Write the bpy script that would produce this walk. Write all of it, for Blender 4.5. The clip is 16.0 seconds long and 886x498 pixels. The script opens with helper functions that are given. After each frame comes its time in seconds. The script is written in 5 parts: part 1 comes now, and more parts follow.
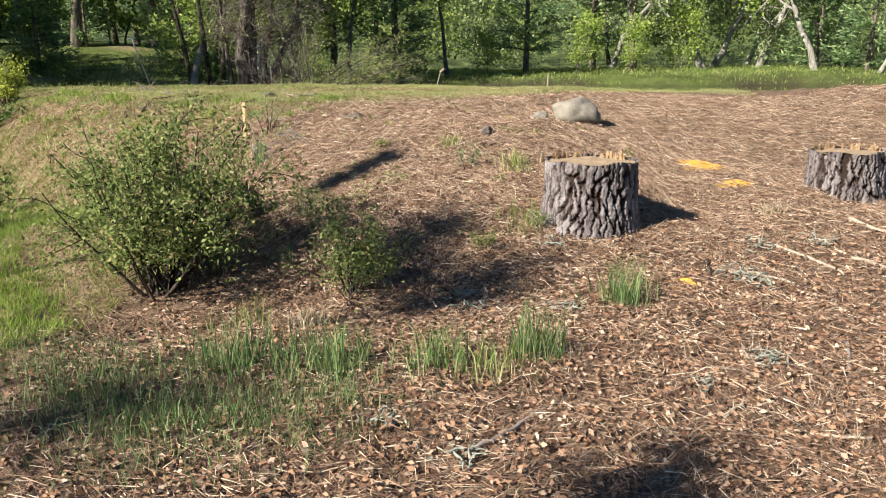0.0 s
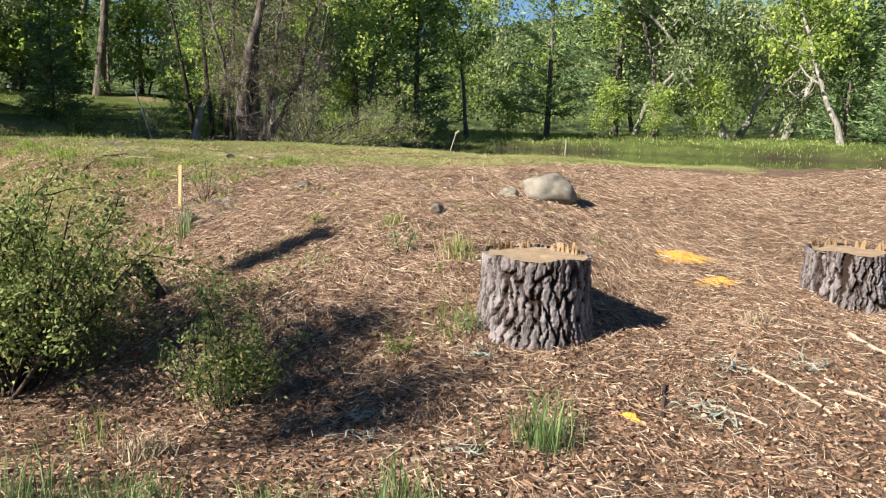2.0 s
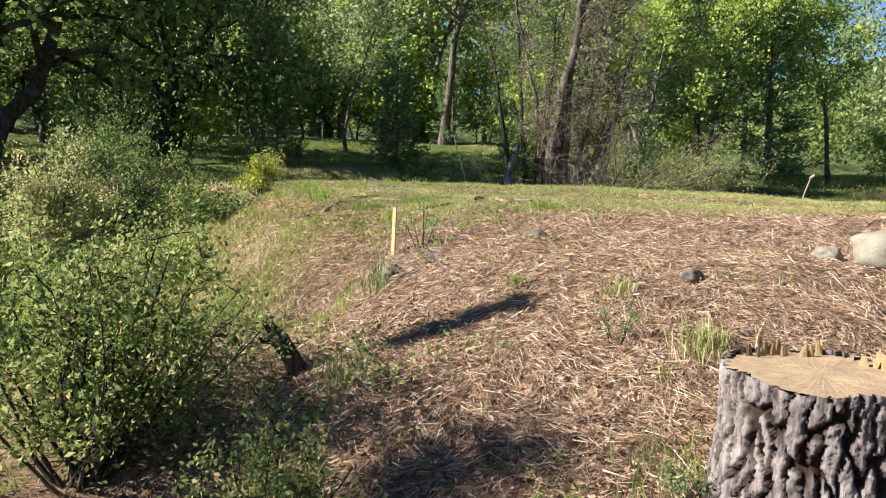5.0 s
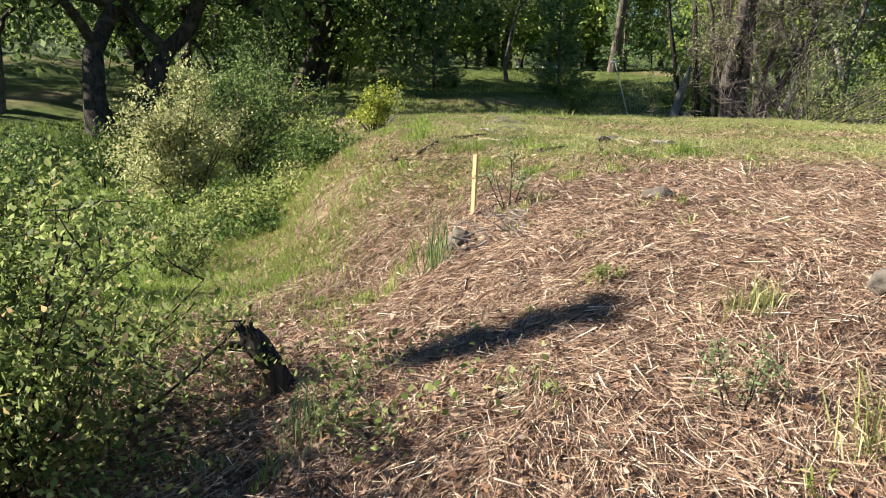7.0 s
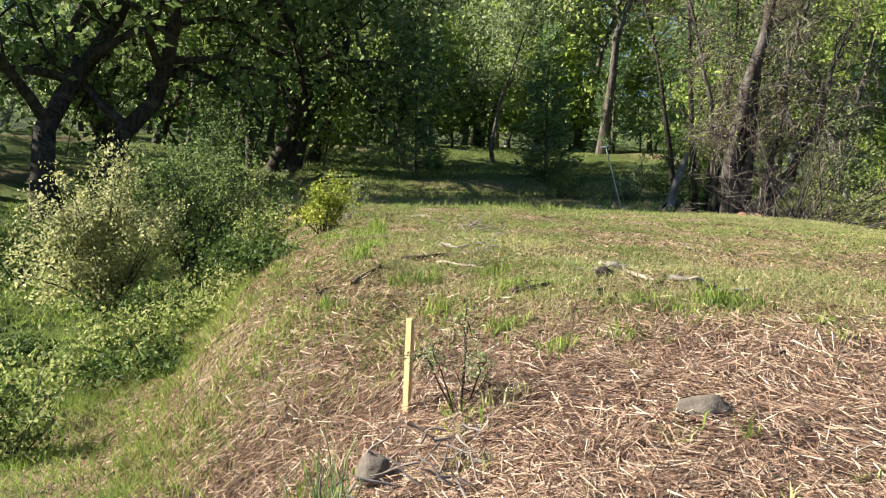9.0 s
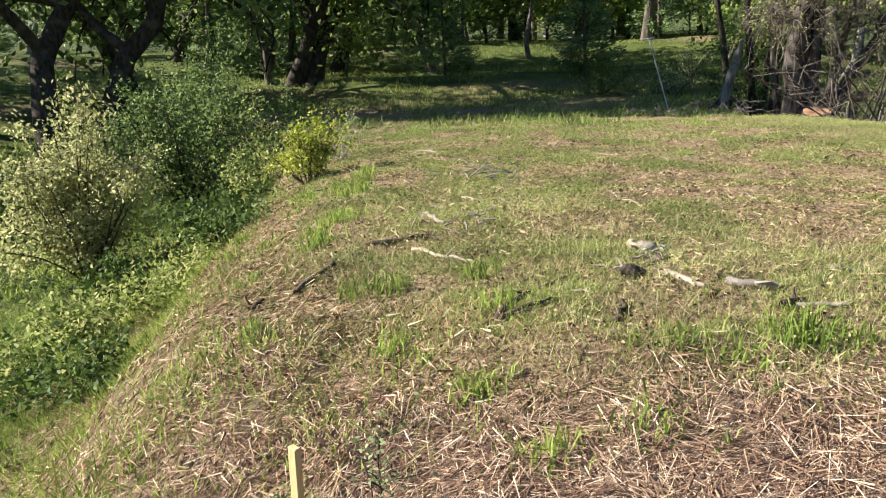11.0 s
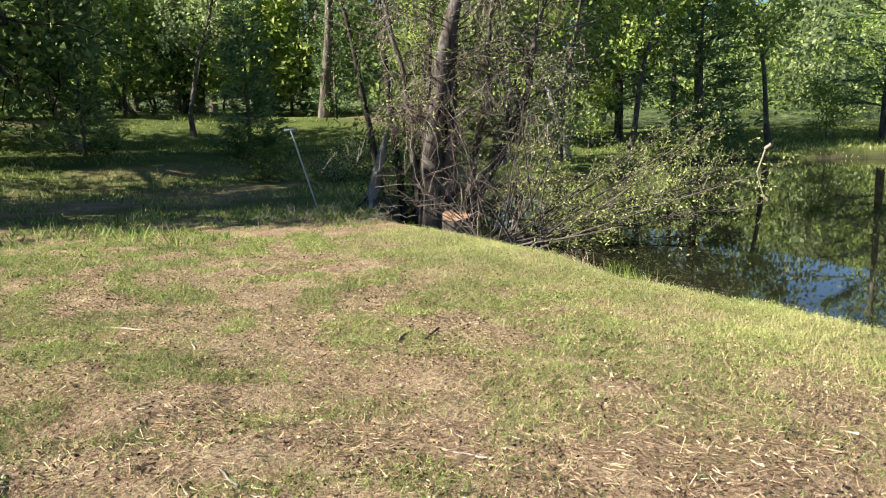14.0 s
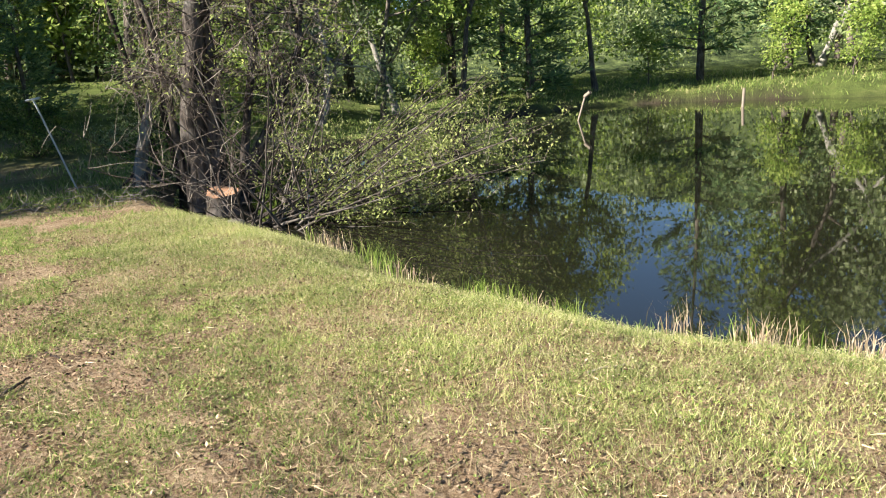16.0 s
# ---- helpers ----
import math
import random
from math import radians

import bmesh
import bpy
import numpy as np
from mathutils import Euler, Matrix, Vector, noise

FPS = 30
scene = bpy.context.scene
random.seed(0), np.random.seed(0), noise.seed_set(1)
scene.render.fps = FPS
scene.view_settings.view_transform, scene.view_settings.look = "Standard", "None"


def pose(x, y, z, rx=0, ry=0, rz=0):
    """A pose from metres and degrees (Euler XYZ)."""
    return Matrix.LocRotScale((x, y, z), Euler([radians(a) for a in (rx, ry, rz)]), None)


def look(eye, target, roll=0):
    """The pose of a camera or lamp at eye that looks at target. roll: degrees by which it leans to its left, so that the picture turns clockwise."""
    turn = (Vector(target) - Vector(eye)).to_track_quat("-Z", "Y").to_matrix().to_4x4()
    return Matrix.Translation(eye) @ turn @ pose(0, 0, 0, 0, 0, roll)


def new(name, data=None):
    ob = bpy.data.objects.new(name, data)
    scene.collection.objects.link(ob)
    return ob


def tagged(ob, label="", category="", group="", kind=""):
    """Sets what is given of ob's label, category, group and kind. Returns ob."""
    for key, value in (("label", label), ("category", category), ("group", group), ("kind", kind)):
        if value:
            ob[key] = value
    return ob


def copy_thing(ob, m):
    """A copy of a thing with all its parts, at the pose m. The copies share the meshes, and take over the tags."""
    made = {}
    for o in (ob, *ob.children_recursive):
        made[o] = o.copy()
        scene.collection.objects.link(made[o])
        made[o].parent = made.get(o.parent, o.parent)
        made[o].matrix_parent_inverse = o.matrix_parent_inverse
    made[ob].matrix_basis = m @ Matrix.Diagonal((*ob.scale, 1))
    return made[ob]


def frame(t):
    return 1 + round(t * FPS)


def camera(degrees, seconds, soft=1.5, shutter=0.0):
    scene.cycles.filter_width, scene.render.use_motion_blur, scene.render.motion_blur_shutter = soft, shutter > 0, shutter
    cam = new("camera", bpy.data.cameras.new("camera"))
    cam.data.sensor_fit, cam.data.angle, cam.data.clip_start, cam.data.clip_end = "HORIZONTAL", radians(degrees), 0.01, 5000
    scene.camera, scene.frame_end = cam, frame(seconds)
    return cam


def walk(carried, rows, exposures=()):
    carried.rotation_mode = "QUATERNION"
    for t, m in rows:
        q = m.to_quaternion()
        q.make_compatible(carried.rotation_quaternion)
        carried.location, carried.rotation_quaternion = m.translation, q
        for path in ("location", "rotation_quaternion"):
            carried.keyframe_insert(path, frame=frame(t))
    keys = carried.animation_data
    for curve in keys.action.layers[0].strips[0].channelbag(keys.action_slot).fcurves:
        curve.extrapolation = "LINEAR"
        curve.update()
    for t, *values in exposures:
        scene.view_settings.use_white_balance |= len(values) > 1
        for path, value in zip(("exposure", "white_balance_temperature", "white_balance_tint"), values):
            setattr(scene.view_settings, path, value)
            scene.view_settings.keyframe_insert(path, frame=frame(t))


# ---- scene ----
cam = camera(60.5, 16.0, soft=1.1)

PATH = [
    (0, (0.612, -1.871, 0.758), (0.368, 0.062, 0.309), -0.1),
    (0.5, (0.782, -1.559, 0.775), (0.623, 0.401, 0.414), 0.1),
    (1, (0.94, -1.222, 0.796), (0.801, 0.75, 0.492), 0.3),
    (1.5, (1.152, -0.979, 0.851), (0.969, 0.991, 0.558), 1.1),
    (2, (1.247, -0.741, 0.877), (0.934, 1.211, 0.575), 2.0),
    (2.5, (1.373, -0.546, 0.891), (0.868, 1.365, 0.588), 1.8),
    (3, (1.453, -0.303, 0.859), (0.777, 1.558, 0.572), 1.3),
    (3.5, (1.463, 0.068, 0.824), (0.646, 1.875, 0.567), 1.0),
    (4, (1.52, 0.456, 0.804), (0.583, 2.209, 0.584), 1.3),
    (6.5, (1.21, 2.795, 0.795), (-0.171, 4.201, 0.455), 1.3),
    (7, (1.007, 3.082, 0.845), (-0.445, 4.399, 0.448), 1.0),
    (7.5, (0.701, 3.477, 0.869), (-0.811, 4.743, 0.537), 1.0),
    (8, (0.382, 3.961, 0.962), (-1.124, 5.265, 0.787), 2.3),
    (8.5, (0.045, 4.318, 1.048), (-1.41, 5.679, 0.875), 2.1),
    (11, (-1.094, 6.011, 1.452), (-2.6, 7.238, 0.981), -2.2),
    (11.5, (-1.231, 6.306, 1.597), (-2.701, 7.548, 1.051), -2.3),
    (12, (-1.342, 6.776, 1.665), (-2.698, 8.155, 1.154), -1.8),
    (12.5, (-1.374, 7.277, 1.727), (-2.569, 8.822, 1.296), -1.9),
    (13, (-1.464, 7.786, 1.793), (-2.547, 9.426, 1.428), -2.0),
    (13.5, (-1.487, 8.275, 1.886), (-2.499, 9.966, 1.545), -1.4),
    (14, (-1.513, 8.796, 1.946), (-2.467, 10.523, 1.62), -0.9),
    (14.5, (-1.401, 9.212, 2.002), (-2.306, 10.965, 1.674), -1.0),
    (15, (-1.254, 9.614, 2.013), (-2.101, 11.392, 1.664), -1.6),
    (15.5, (-1.085, 10.083, 2.001), (-1.868, 11.884, 1.622), -2.9),
    (16, (-0.811, 10.526, 1.943), (-1.434, 12.372, 1.494), -3.0),
]
walk(cam, [(t, look(eye, target, roll)) for t, eye, target, roll in PATH], exposures=[(0.0, 1.25), (2.0, 1.28), (4.0, 1.45), (7.0, 1.5), (11.5, 1.5), (14.5, 1.68), (16.0, 1.68)])

# ---- world, sun ----
SUN_AZ, SUN_EL = radians(227), radians(33)          # compass bearing from +y towards +x
world = bpy.data.worlds.new("world")
scene.world = world
world.use_nodes = True
sky = world.node_tree.nodes.new("ShaderNodeTexSky")
sky.sky_type, sky.sun_disc = "NISHITA", False
sky.sun_elevation, sky.sun_rotation = SUN_EL, SUN_AZ
sky.dust_density, sky.ozone_density = 0.0, 7.0
background = world.node_tree.nodes["Background"]
background.inputs["Strength"].default_value = 0.05
world.node_tree.links.new(sky.outputs["Color"], background.inputs["Color"])
sun_data = bpy.data.lights.new("sun", "SUN")
sun_data.energy, sun_data.angle, sun_data.color = 5.0, radians(0.55), (1.0, 0.94, 0.84)
sun = new("sun", sun_data)
SUN_DIR = Vector((math.sin(SUN_AZ) * math.cos(SUN_EL), math.cos(SUN_AZ) * math.cos(SUN_EL), math.sin(SUN_EL)))
sun.matrix_world = look(SUN_DIR * 60, (0, 0, 0))

# ---- materials ----
def material(name, rough=0.85, spec=0.3):
    m = bpy.data.materials.new(name)
    m.use_nodes = True
    b = m.node_tree.nodes["Principled BSDF"]
    b.inputs["Roughness"].default_value = rough
    b.inputs["Specular IOR Level"].default_value = spec
    return m, m.node_tree, b


def ramp(nt, fac, stops):
    r = nt.nodes.new("ShaderNodeValToRGB")
    while len(r.color_ramp.elements) < len(stops):
        r.color_ramp.elements.new(0.5)
    for e, (p, c) in zip(r.color_ramp.elements, stops):
        e.position, e.color = p, (*c, 1)
    nt.links.new(fac, r.inputs[0])
    return r.outputs[0]


def tex_noise(nt, scale, detail=4, rough=0.6, stretch=None, distort=0.0):
    co = nt.nodes.new("ShaderNodeTexCoord").outputs["Object"]
    if stretch:
        mp = nt.nodes.new("ShaderNodeMapping")
        mp.inputs["Scale"].default_value = stretch
        nt.links.new(co, mp.inputs[0])
        co = mp.outputs[0]
    n = nt.nodes.new("ShaderNodeTexNoise")
    n.inputs["Scale"].default_value, n.inputs["Detail"].default_value = scale, detail
    n.inputs["Roughness"].default_value, n.inputs["Distortion"].default_value = rough, distort
    nt.links.new(co, n.inputs["Vector"])
    return n.outputs["Fac"]


def mixed(nt, fac, a, b, kind="MIX"):
    m = nt.nodes.new("ShaderNodeMix")
    m.data_type, m.blend_type = "RGBA", kind
    for sock, v in ((m.inputs[0], fac), (m.inputs[6], a), (m.inputs[7], b)):
        if isinstance(v, (int, float)):
            sock.default_value = v
        elif isinstance(v, tuple):
            sock.default_value = (*v, 1)
        else:
            nt.links.new(v, sock)
    return m.outputs[2]


def bumped(nt, b, height, strength, dist):
    n = nt.nodes.new("ShaderNodeBump")
    n.inputs["Strength"].default_value, n.inputs["Distance"].default_value = strength, dist
    nt.links.new(height, n.inputs["Height"])
    nt.links.new(n.outputs[0], b.inputs["Normal"])


def island(nt):
    return nt.nodes.new("ShaderNodeNewGeometry").outputs["Random Per Island"]


def leaf_material(name, stops, glow=0.5, rough=0.55):
    """Leaves or blades: colour by piece, with light let through."""
    m, nt, b = material(name, max(rough, 0.6), 0.15)
    col = ramp(nt, island(nt), stops)
    big = ramp(nt, tex_noise(nt, 0.9, 2), [(0.3, (0.75, 0.75, 0.75)), (0.7, (1.2, 1.2, 1.1))])
    col = mixed(nt, 1.0, col, big, "MULTIPLY")
    nt.links.new(col, b.inputs["Base Color"])
    t = nt.nodes.new("ShaderNodeBsdfTranslucent")
    nt.links.new(col, t.inputs["Color"])
    mx = nt.nodes.new("ShaderNodeMixShader")
    mx.inputs[0].default_value = glow
    nt.links.new(b.outputs[0], mx.inputs[1])
    nt.links.new(t.outputs[0], mx.inputs[2])
    nt.links.new(mx.outputs[0], nt.nodes["Material Output"].inputs[0])
    return m


def bark_material(name, dark, light, scale=14.0, depth=0.02, moss=None):
    m, nt, b = material(name, 0.92, 0.15)
    n = tex_noise(nt, scale, 6, 0.65, (1, 1, 0.22), 0.6)
    col = ramp(nt, n, [(0.36, dark), (0.62, light)])
    patch = tex_noise(nt, 2.6, 3)
    col = mixed(nt, ramp(nt, patch, [(0.52, (0, 0, 0)), (0.66, (0.65, 0.65, 0.65))]), col, moss or tuple(min(1, c * 1.7) for c in light))
    nt.links.new(col, b.inputs["Base Color"])
    bumped(nt, b, n, 0.9, depth)
    return m


def varied(name, stops, scale=9.0, rough=0.85, bump=0.006, stretch=None, spec=0.25):
    m, nt, b = material(name, rough, spec)
    n = tex_noise(nt, scale, 5, 0.65, stretch)
    fine = tex_noise(nt, scale * 9, 3, 0.6, stretch)
    col = mixed(nt, 0.45, ramp(nt, n, stops), ramp(nt, fine, stops))
    nt.links.new(col, b.inputs["Base Color"])
    bumped(nt, b, fine, 0.6, bump)
    return m


def pieces(name, stops, rough=0.85):
    m, nt, b = material(name, rough, 0.2)
    nt.links.new(ramp(nt, island(nt), stops), b.inputs["Base Color"])
    return m


BARK = bark_material("bark_grey", (0.045, 0.036, 0.03), (0.16, 0.135, 0.11))
BARK_DARK = bark_material("bark_dark", (0.02, 0.016, 0.013), (0.075, 0.06, 0.048))
BARK_PALE = bark_material("bark_pale", (0.11, 0.1, 0.085), (0.30, 0.28, 0.24), 9.0)
LEAF_SPRING = leaf_material("leaves_spring", [(0, (0.146, 0.233, 0.0437)), (0.5, (0.307, 0.408, 0.0948)), (1, (0.539, 0.597, 0.19))])
LEAF_GREY = leaf_material("leaves_grey_green", [(0, (0.125, 0.172, 0.0706)), (0.5, (0.267, 0.329, 0.157)), (1, (0.517, 0.564, 0.329))])
LEAF_OAK = leaf_material("leaves_live_oak", [(0, (0.0672, 0.112, 0.0359)), (0.6, (0.165, 0.239, 0.0748)), (1, (0.345, 0.419, 0.15))], 0.4)
NEEDLE_GREEN = leaf_material("needles_green", [(0, (0.0844, 0.15, 0.075)), (0.6, (0.206, 0.3, 0.131)), (1, (0.394, 0.488, 0.225))], 0.4)

# ---- mesh helpers ----
def rng(seed):
    return np.random.default_rng(seed)


def raw(name, verts, faces, mat, parent=None, smooth=False):
    """An object from arrays: verts (n, 3) and faces, a list of (m, k) index arrays."""
    me = bpy.data.meshes.new(name)
    verts = np.asarray(verts, dtype=np.float32)
    me.vertices.add(len(verts))
    me.vertices.foreach_set("co", verts.ravel())
    faces = [np.asarray(f, dtype=np.int32) for f in faces if len(f)]
    loops = np.concatenate([f.ravel() for f in faces])
    sizes = np.concatenate([np.full(len(f), f.shape[1], dtype=np.int32) for f in faces])
    me.loops.add(len(loops))
    me.loops.foreach_set("vertex_index", loops)
    me.polygons.add(len(sizes))
    me.polygons.foreach_set("loop_start", np.concatenate([[0], np.cumsum(sizes)[:-1]]).astype(np.int32))
    if smooth:
        me.polygons.foreach_set("use_smooth", np.ones(len(sizes), dtype=bool))
    me.update(calc_edges=True)
    me.validate()
    me.materials.append(mat)
    ob = new(name, me)
    if parent:
        ob.parent = parent
    return ob


def part(name, bm, mat, parent=None, label="", smooth=True):
    me = bpy.data.meshes.new(name)
    bm.to_mesh(me)
    bm.free()
    me.materials.append(mat)
    if smooth:
        for p in me.polygons:
            p.use_smooth = True
    ob = new(name, me)
    if parent:
        ob.parent = parent
    return tagged(ob, label)


def thing(name, at, label, category, group=""):
    ob = new(name)
    ob.empty_display_size = 0.1
    ob.matrix_world = Matrix.Translation(at)
    return tagged(ob, label, category, group)


class Tubes:
    """Gathers tapered tubes into one mesh."""

    def __init__(self):
        self.v, self.f, self.n = [], [], 0

    def add(self, pts, radii, sides=6):
        pts = np.asarray(pts, float)
        k = len(pts)
        d = np.gradient(pts, axis=0)
        d /= np.linalg.norm(d, axis=1)[:, None] + 1e-9
        ref = np.array([0.0, 0.0, 1.0]) if abs(d[0][2]) < 0.9 else np.array([1.0, 0.0, 0.0])
        u = np.cross(d, ref)
        u /= np.linalg.norm(u, axis=1)[:, None] + 1e-9
        w = np.cross(d, u)
        a = np.linspace(0, 2 * np.pi, sides, endpoint=False)
        r = np.asarray(radii, float)[:, None, None]
        ring = pts[:, None] + r * (np.cos(a)[None, :, None] * u[:, None] + np.sin(a)[None, :, None] * w[:, None])
        self.v.append(ring.reshape(-1, 3))
        i = np.arange(k - 1)[:, None] * sides
        j = np.arange(sides)[None]
        j2 = (j + 1) % sides
        self.f.append((np.stack([i + j, i + j2, i + sides + j2, i + sides + j], -1).reshape(-1, 4)) + self.n)
        self.n += k * sides

    def build(self, name, mat, parent=None):
        return raw(name, np.concatenate(self.v), [np.concatenate(self.f)], mat, parent, True)


def bend(g, start, way, length, droop, wobble, steps):
    """A crooked line from start along way."""
    way = np.asarray(way, float) / np.linalg.norm(way)
    pts = [np.asarray(start, float)]
    for _ in range(steps):
        way = way + g.normal(0, wobble, 3) + np.array([0, 0, droop])
        way /= np.linalg.norm(way)
        pts.append(pts[-1] + way * length / steps)
    return np.array(pts)


def leaf_cards(g, at, size, aspect=0.55, flat=0.0, along=None):
    """Small pointed leaves, each a bent kite of two triangles, at the places given."""
    n = len(at)
    u = g.normal(size=(n, 3))
    if along is not None:
        u = u * 0.35 + along
    u /= np.linalg.norm(u, axis=1)[:, None]
    w = g.normal(size=(n, 3))
    w[:, 2] *= 1 - flat
    w = np.cross(u, w)
    w /= np.linalg.norm(w, axis=1)[:, None] + 1e-9
    s = (size * g.uniform(0.6, 1.35, n))[:, None]
    up = np.cross(u, w) * s * 0.12
    v = np.stack([at, at + u * s * 0.45 + w * s * aspect / 2 + up, at + u * s, at + u * s * 0.5 - w * s * aspect / 2 + up], 1)
    return v.reshape(-1, 3), np.arange(4 * n).reshape(-1, 4)


def grow(g, height, trunk_r, lean=(0, 0), fork=0.35, limbs=9, reach=0.4, rise=0.5, twigs=6, crook=0.12):
    """Trunk and limbs of a broadleaf tree: tubes and the places and ways of its twigs."""
    t = Tubes()
    trunk = bend(g, (0, 0, -0.15), (lean[0], lean[1], 1), height * 0.92, 0.03, crook, 9)
    radii = trunk_r * np.linspace(1, 0.13, 10)
    radii[0] *= 1.35
    t.add(trunk, radii, 8)
    spots, ways = [], []
    for i in range(limbs):
        f = fork + (0.98 - fork) * (i + g.uniform(0, 1)) / limbs
        k = min(8, int(f * 9))
        p = trunk[k] + (trunk[k + 1] - trunk[k]) * (f * 9 - k)
        a = i * 2.4 + g.normal(0, 0.4)
        ln = height * reach * (1.15 - 0.75 * f) * g.uniform(0.7, 1.2)
        br = bend(g, p, (math.cos(a), math.sin(a), rise + g.normal(0, 0.2)), ln, 0.04, crook * 1.5, 6)
        r0 = trunk_r * (1 - 0.85 * f) * 0.6
        t.add(br, r0 * np.linspace(1, 0.2, 7), 5)
        for _ in range(twigs - 2):
            q = g.integers(2, 7)
            tw = bend(g, br[q], g.normal(size=3) + np.array([0, 0, 0.35]) + (br[-1] - br[0]) / ln, ln * g.uniform(0.25, 0.5), -0.02, 0.2, 4)
            t.add(tw, r0 * 0.28 * np.linspace(1, 0.25, 5), 3)
            spots.append(tw[1:])
            ways.append(np.repeat((tw[-1] - tw[0])[None] / ln, 4, 0))
    return t, np.concatenate(spots), np.concatenate(ways)


def clouds(g, spots, n, spread):
    """Places of leaves, gathered round twigs."""
    i = g.integers(0, len(spots), n)
    return spots[i] + g.normal(0, 1, (n, 3)) * spread * g.uniform(0.3, 1, (n, 1))


def broadleaf(seed, label, category, bark, leaf, height, trunk_r, leaves, size, spread, **kw):
    g = rng(seed)
    t, spots, ways = grow(g, height, trunk_r, **kw)
    root = thing("tree", (0, 0, 0), label, category)
    t.build("trunk", bark, root)
    if leaves:
        v, f = leaf_cards(g, clouds(g, spots, leaves, spread), size)
        raw("crown", v, [f], leaf, root)
    return root


def conifer(seed, label, height, trunk_r, tiers, reach, bare, density):
    g = rng(seed)
    root = thing("conifer", (0, 0, 0), label, "conifer")
    t = Tubes()
    trunk = bend(g, (0, 0, -0.15), (0, 0, 1), height, 0.05, 0.015, 8)
    t.add(trunk, trunk_r * np.linspace(1.1, 0.08, 9), 8)
    spots, along = [], []
    for i in range(tiers):
        f = bare + (1 - bare) * i / tiers
        for b in range(5):
            a = g.uniform(0, 2 * np.pi)
            ln = height * reach * (1.05 - f) ** 0.8 * g.uniform(0.6, 1.15) + 0.2
            p = np.array([np.interp(f * 8, np.arange(9), trunk[:, k]) for k in range(3)])
            br = bend(g, p, (math.cos(a), math.sin(a), 0.18 + 0.4 * f), ln, -0.02, 0.08, 5)
            t.add(br, 0.16 * trunk_r * (1.1 - f) * np.linspace(1, 0.3, 6) + 0.004, 3)
            k = max(3, int(density * ln))
            s = g.uniform(0.25, 1, k)
            q = np.array([np.interp(s * 5, np.arange(6), br[:, c]) for c in range(3)]).T
            spots.append(q + g.normal(0, 0.10, (k, 3)) * (0.4 + ln * 0.3))
            along.append(np.repeat((br[-1] - br[0])[None] / ln, k, 0))
    t.build("trunk", BARK, root)
    v, f = leaf_cards(g, np.concatenate(spots), 0.42, 0.22, 0, np.concatenate(along) * 0.7)
    raw("crown", v, [f], NEEDLE_GREEN, root)
    return root

# ---- the lie of the land ----
CREST = np.array([(30, 24), (14, 15.5), (6, 11.8), (2.8, 10.2), (0.8, 9.0), (-1.4, 8.6), (-3, 8.25), (-4.8, 8.15), (-6.2, 8.8), (-7.8, 9.9), (-9.5, 11.2),
                  (-12, 12.3), (-16, 13.8), (-22, 16.4), (-30, 19), (-60, 26)], float)
SHORE = np.array([(-12.5, 27.5), (-11.3, 24.4), (-9.9, 21.9), (-8.5, 20.5), (-7.2, 19.6), (-6, 19.0), (-4.9, 18.3), (-4.0, 17.7), (-3.0, 16.7), (-1.9, 16.2), (-0.6, 15.7), (0.6, 15.4), (6, 15.8),
                  (13, 18.5), (22, 27), (24, 40), (17, 50), (8, 48.5), (3.5, 49.3), (-1.5, 50), (-5.5, 48.6), (-8, 45), (-9.5, 39), (-10.5, 32)], float)


def line_distance(x, y, line, closed=False):
    d = np.full(x.shape, 1e9)
    a = line
    b = np.roll(line, -1, 0)
    for p, q in list(zip(a, b))[: None if closed else -1]:
        e = q - p
        s = np.clip(((x - p[0]) * e[0] + (y - p[1]) * e[1]) / (e @ e), 0, 1)
        d = np.minimum(d, np.hypot(x - p[0] - s * e[0], y - p[1] - s * e[1]))
    return d


def inside(x, y, poly):
    r = np.zeros(x.shape, bool)
    for p, q in zip(poly, np.roll(poly, -1, 0)):
        if p[1] != q[1]:
            r ^= ((p[1] > y) != (q[1] > y)) & (x < (q[0] - p[0]) * (y - p[1]) / (q[1] - p[1]) + p[0])
    return r


BEHIND = np.concatenate([CREST, [(-600, 26), (-600, -600), (600, -600), (600, 24)]])


def fine(x, y, k=1.0):
    """Small unevenness, smooth, a few centimetres high."""
    return k * (0.022 * np.sin(2.3 * x + 1.1 * np.sin(1.7 * y)) + 0.02 * np.sin(2.9 * y + 1.3 * np.sin(1.9 * x + 2)) + 0.010 * np.sin(7.1 * x + 3 * np.sin(4.3 * y)) * np.sin(6.3 * y + 1.0)
                + 0.011 * np.sin(15.3 * x + 2 * np.sin(9 * y)) * np.sin(17.1 * y + 2 * np.sin(8 * x)) + 0.007 * np.sin(23.7 * x + 2.2 * np.sin(13 * y)) * np.sin(21.9 * y + 1.7 * np.sin(17 * x)))


def lattice(x, y, size, seed):
    """Smooth random bumps between -1 and 1, one for each cell of the given size."""
    u, v = x / size + seed * 7.13, y / size - seed * 3.71
    i, j = np.floor(u), np.floor(v)
    p, q = u - i, v - j
    p, q = p * p * (3 - 2 * p), q * q * (3 - 2 * q)

    def corner(a, b):
        n = np.sin(a * 127.1 + b * 311.7 + seed * 17.3) * 43758.5453
        return 2 * (n - np.floor(n)) - 1

    top = corner(i, j) * (1 - p) + corner(i + 1, j) * p
    low = corner(i, j + 1) * (1 - p) + corner(i + 1, j + 1) * p
    return top * (1 - q) + low * q


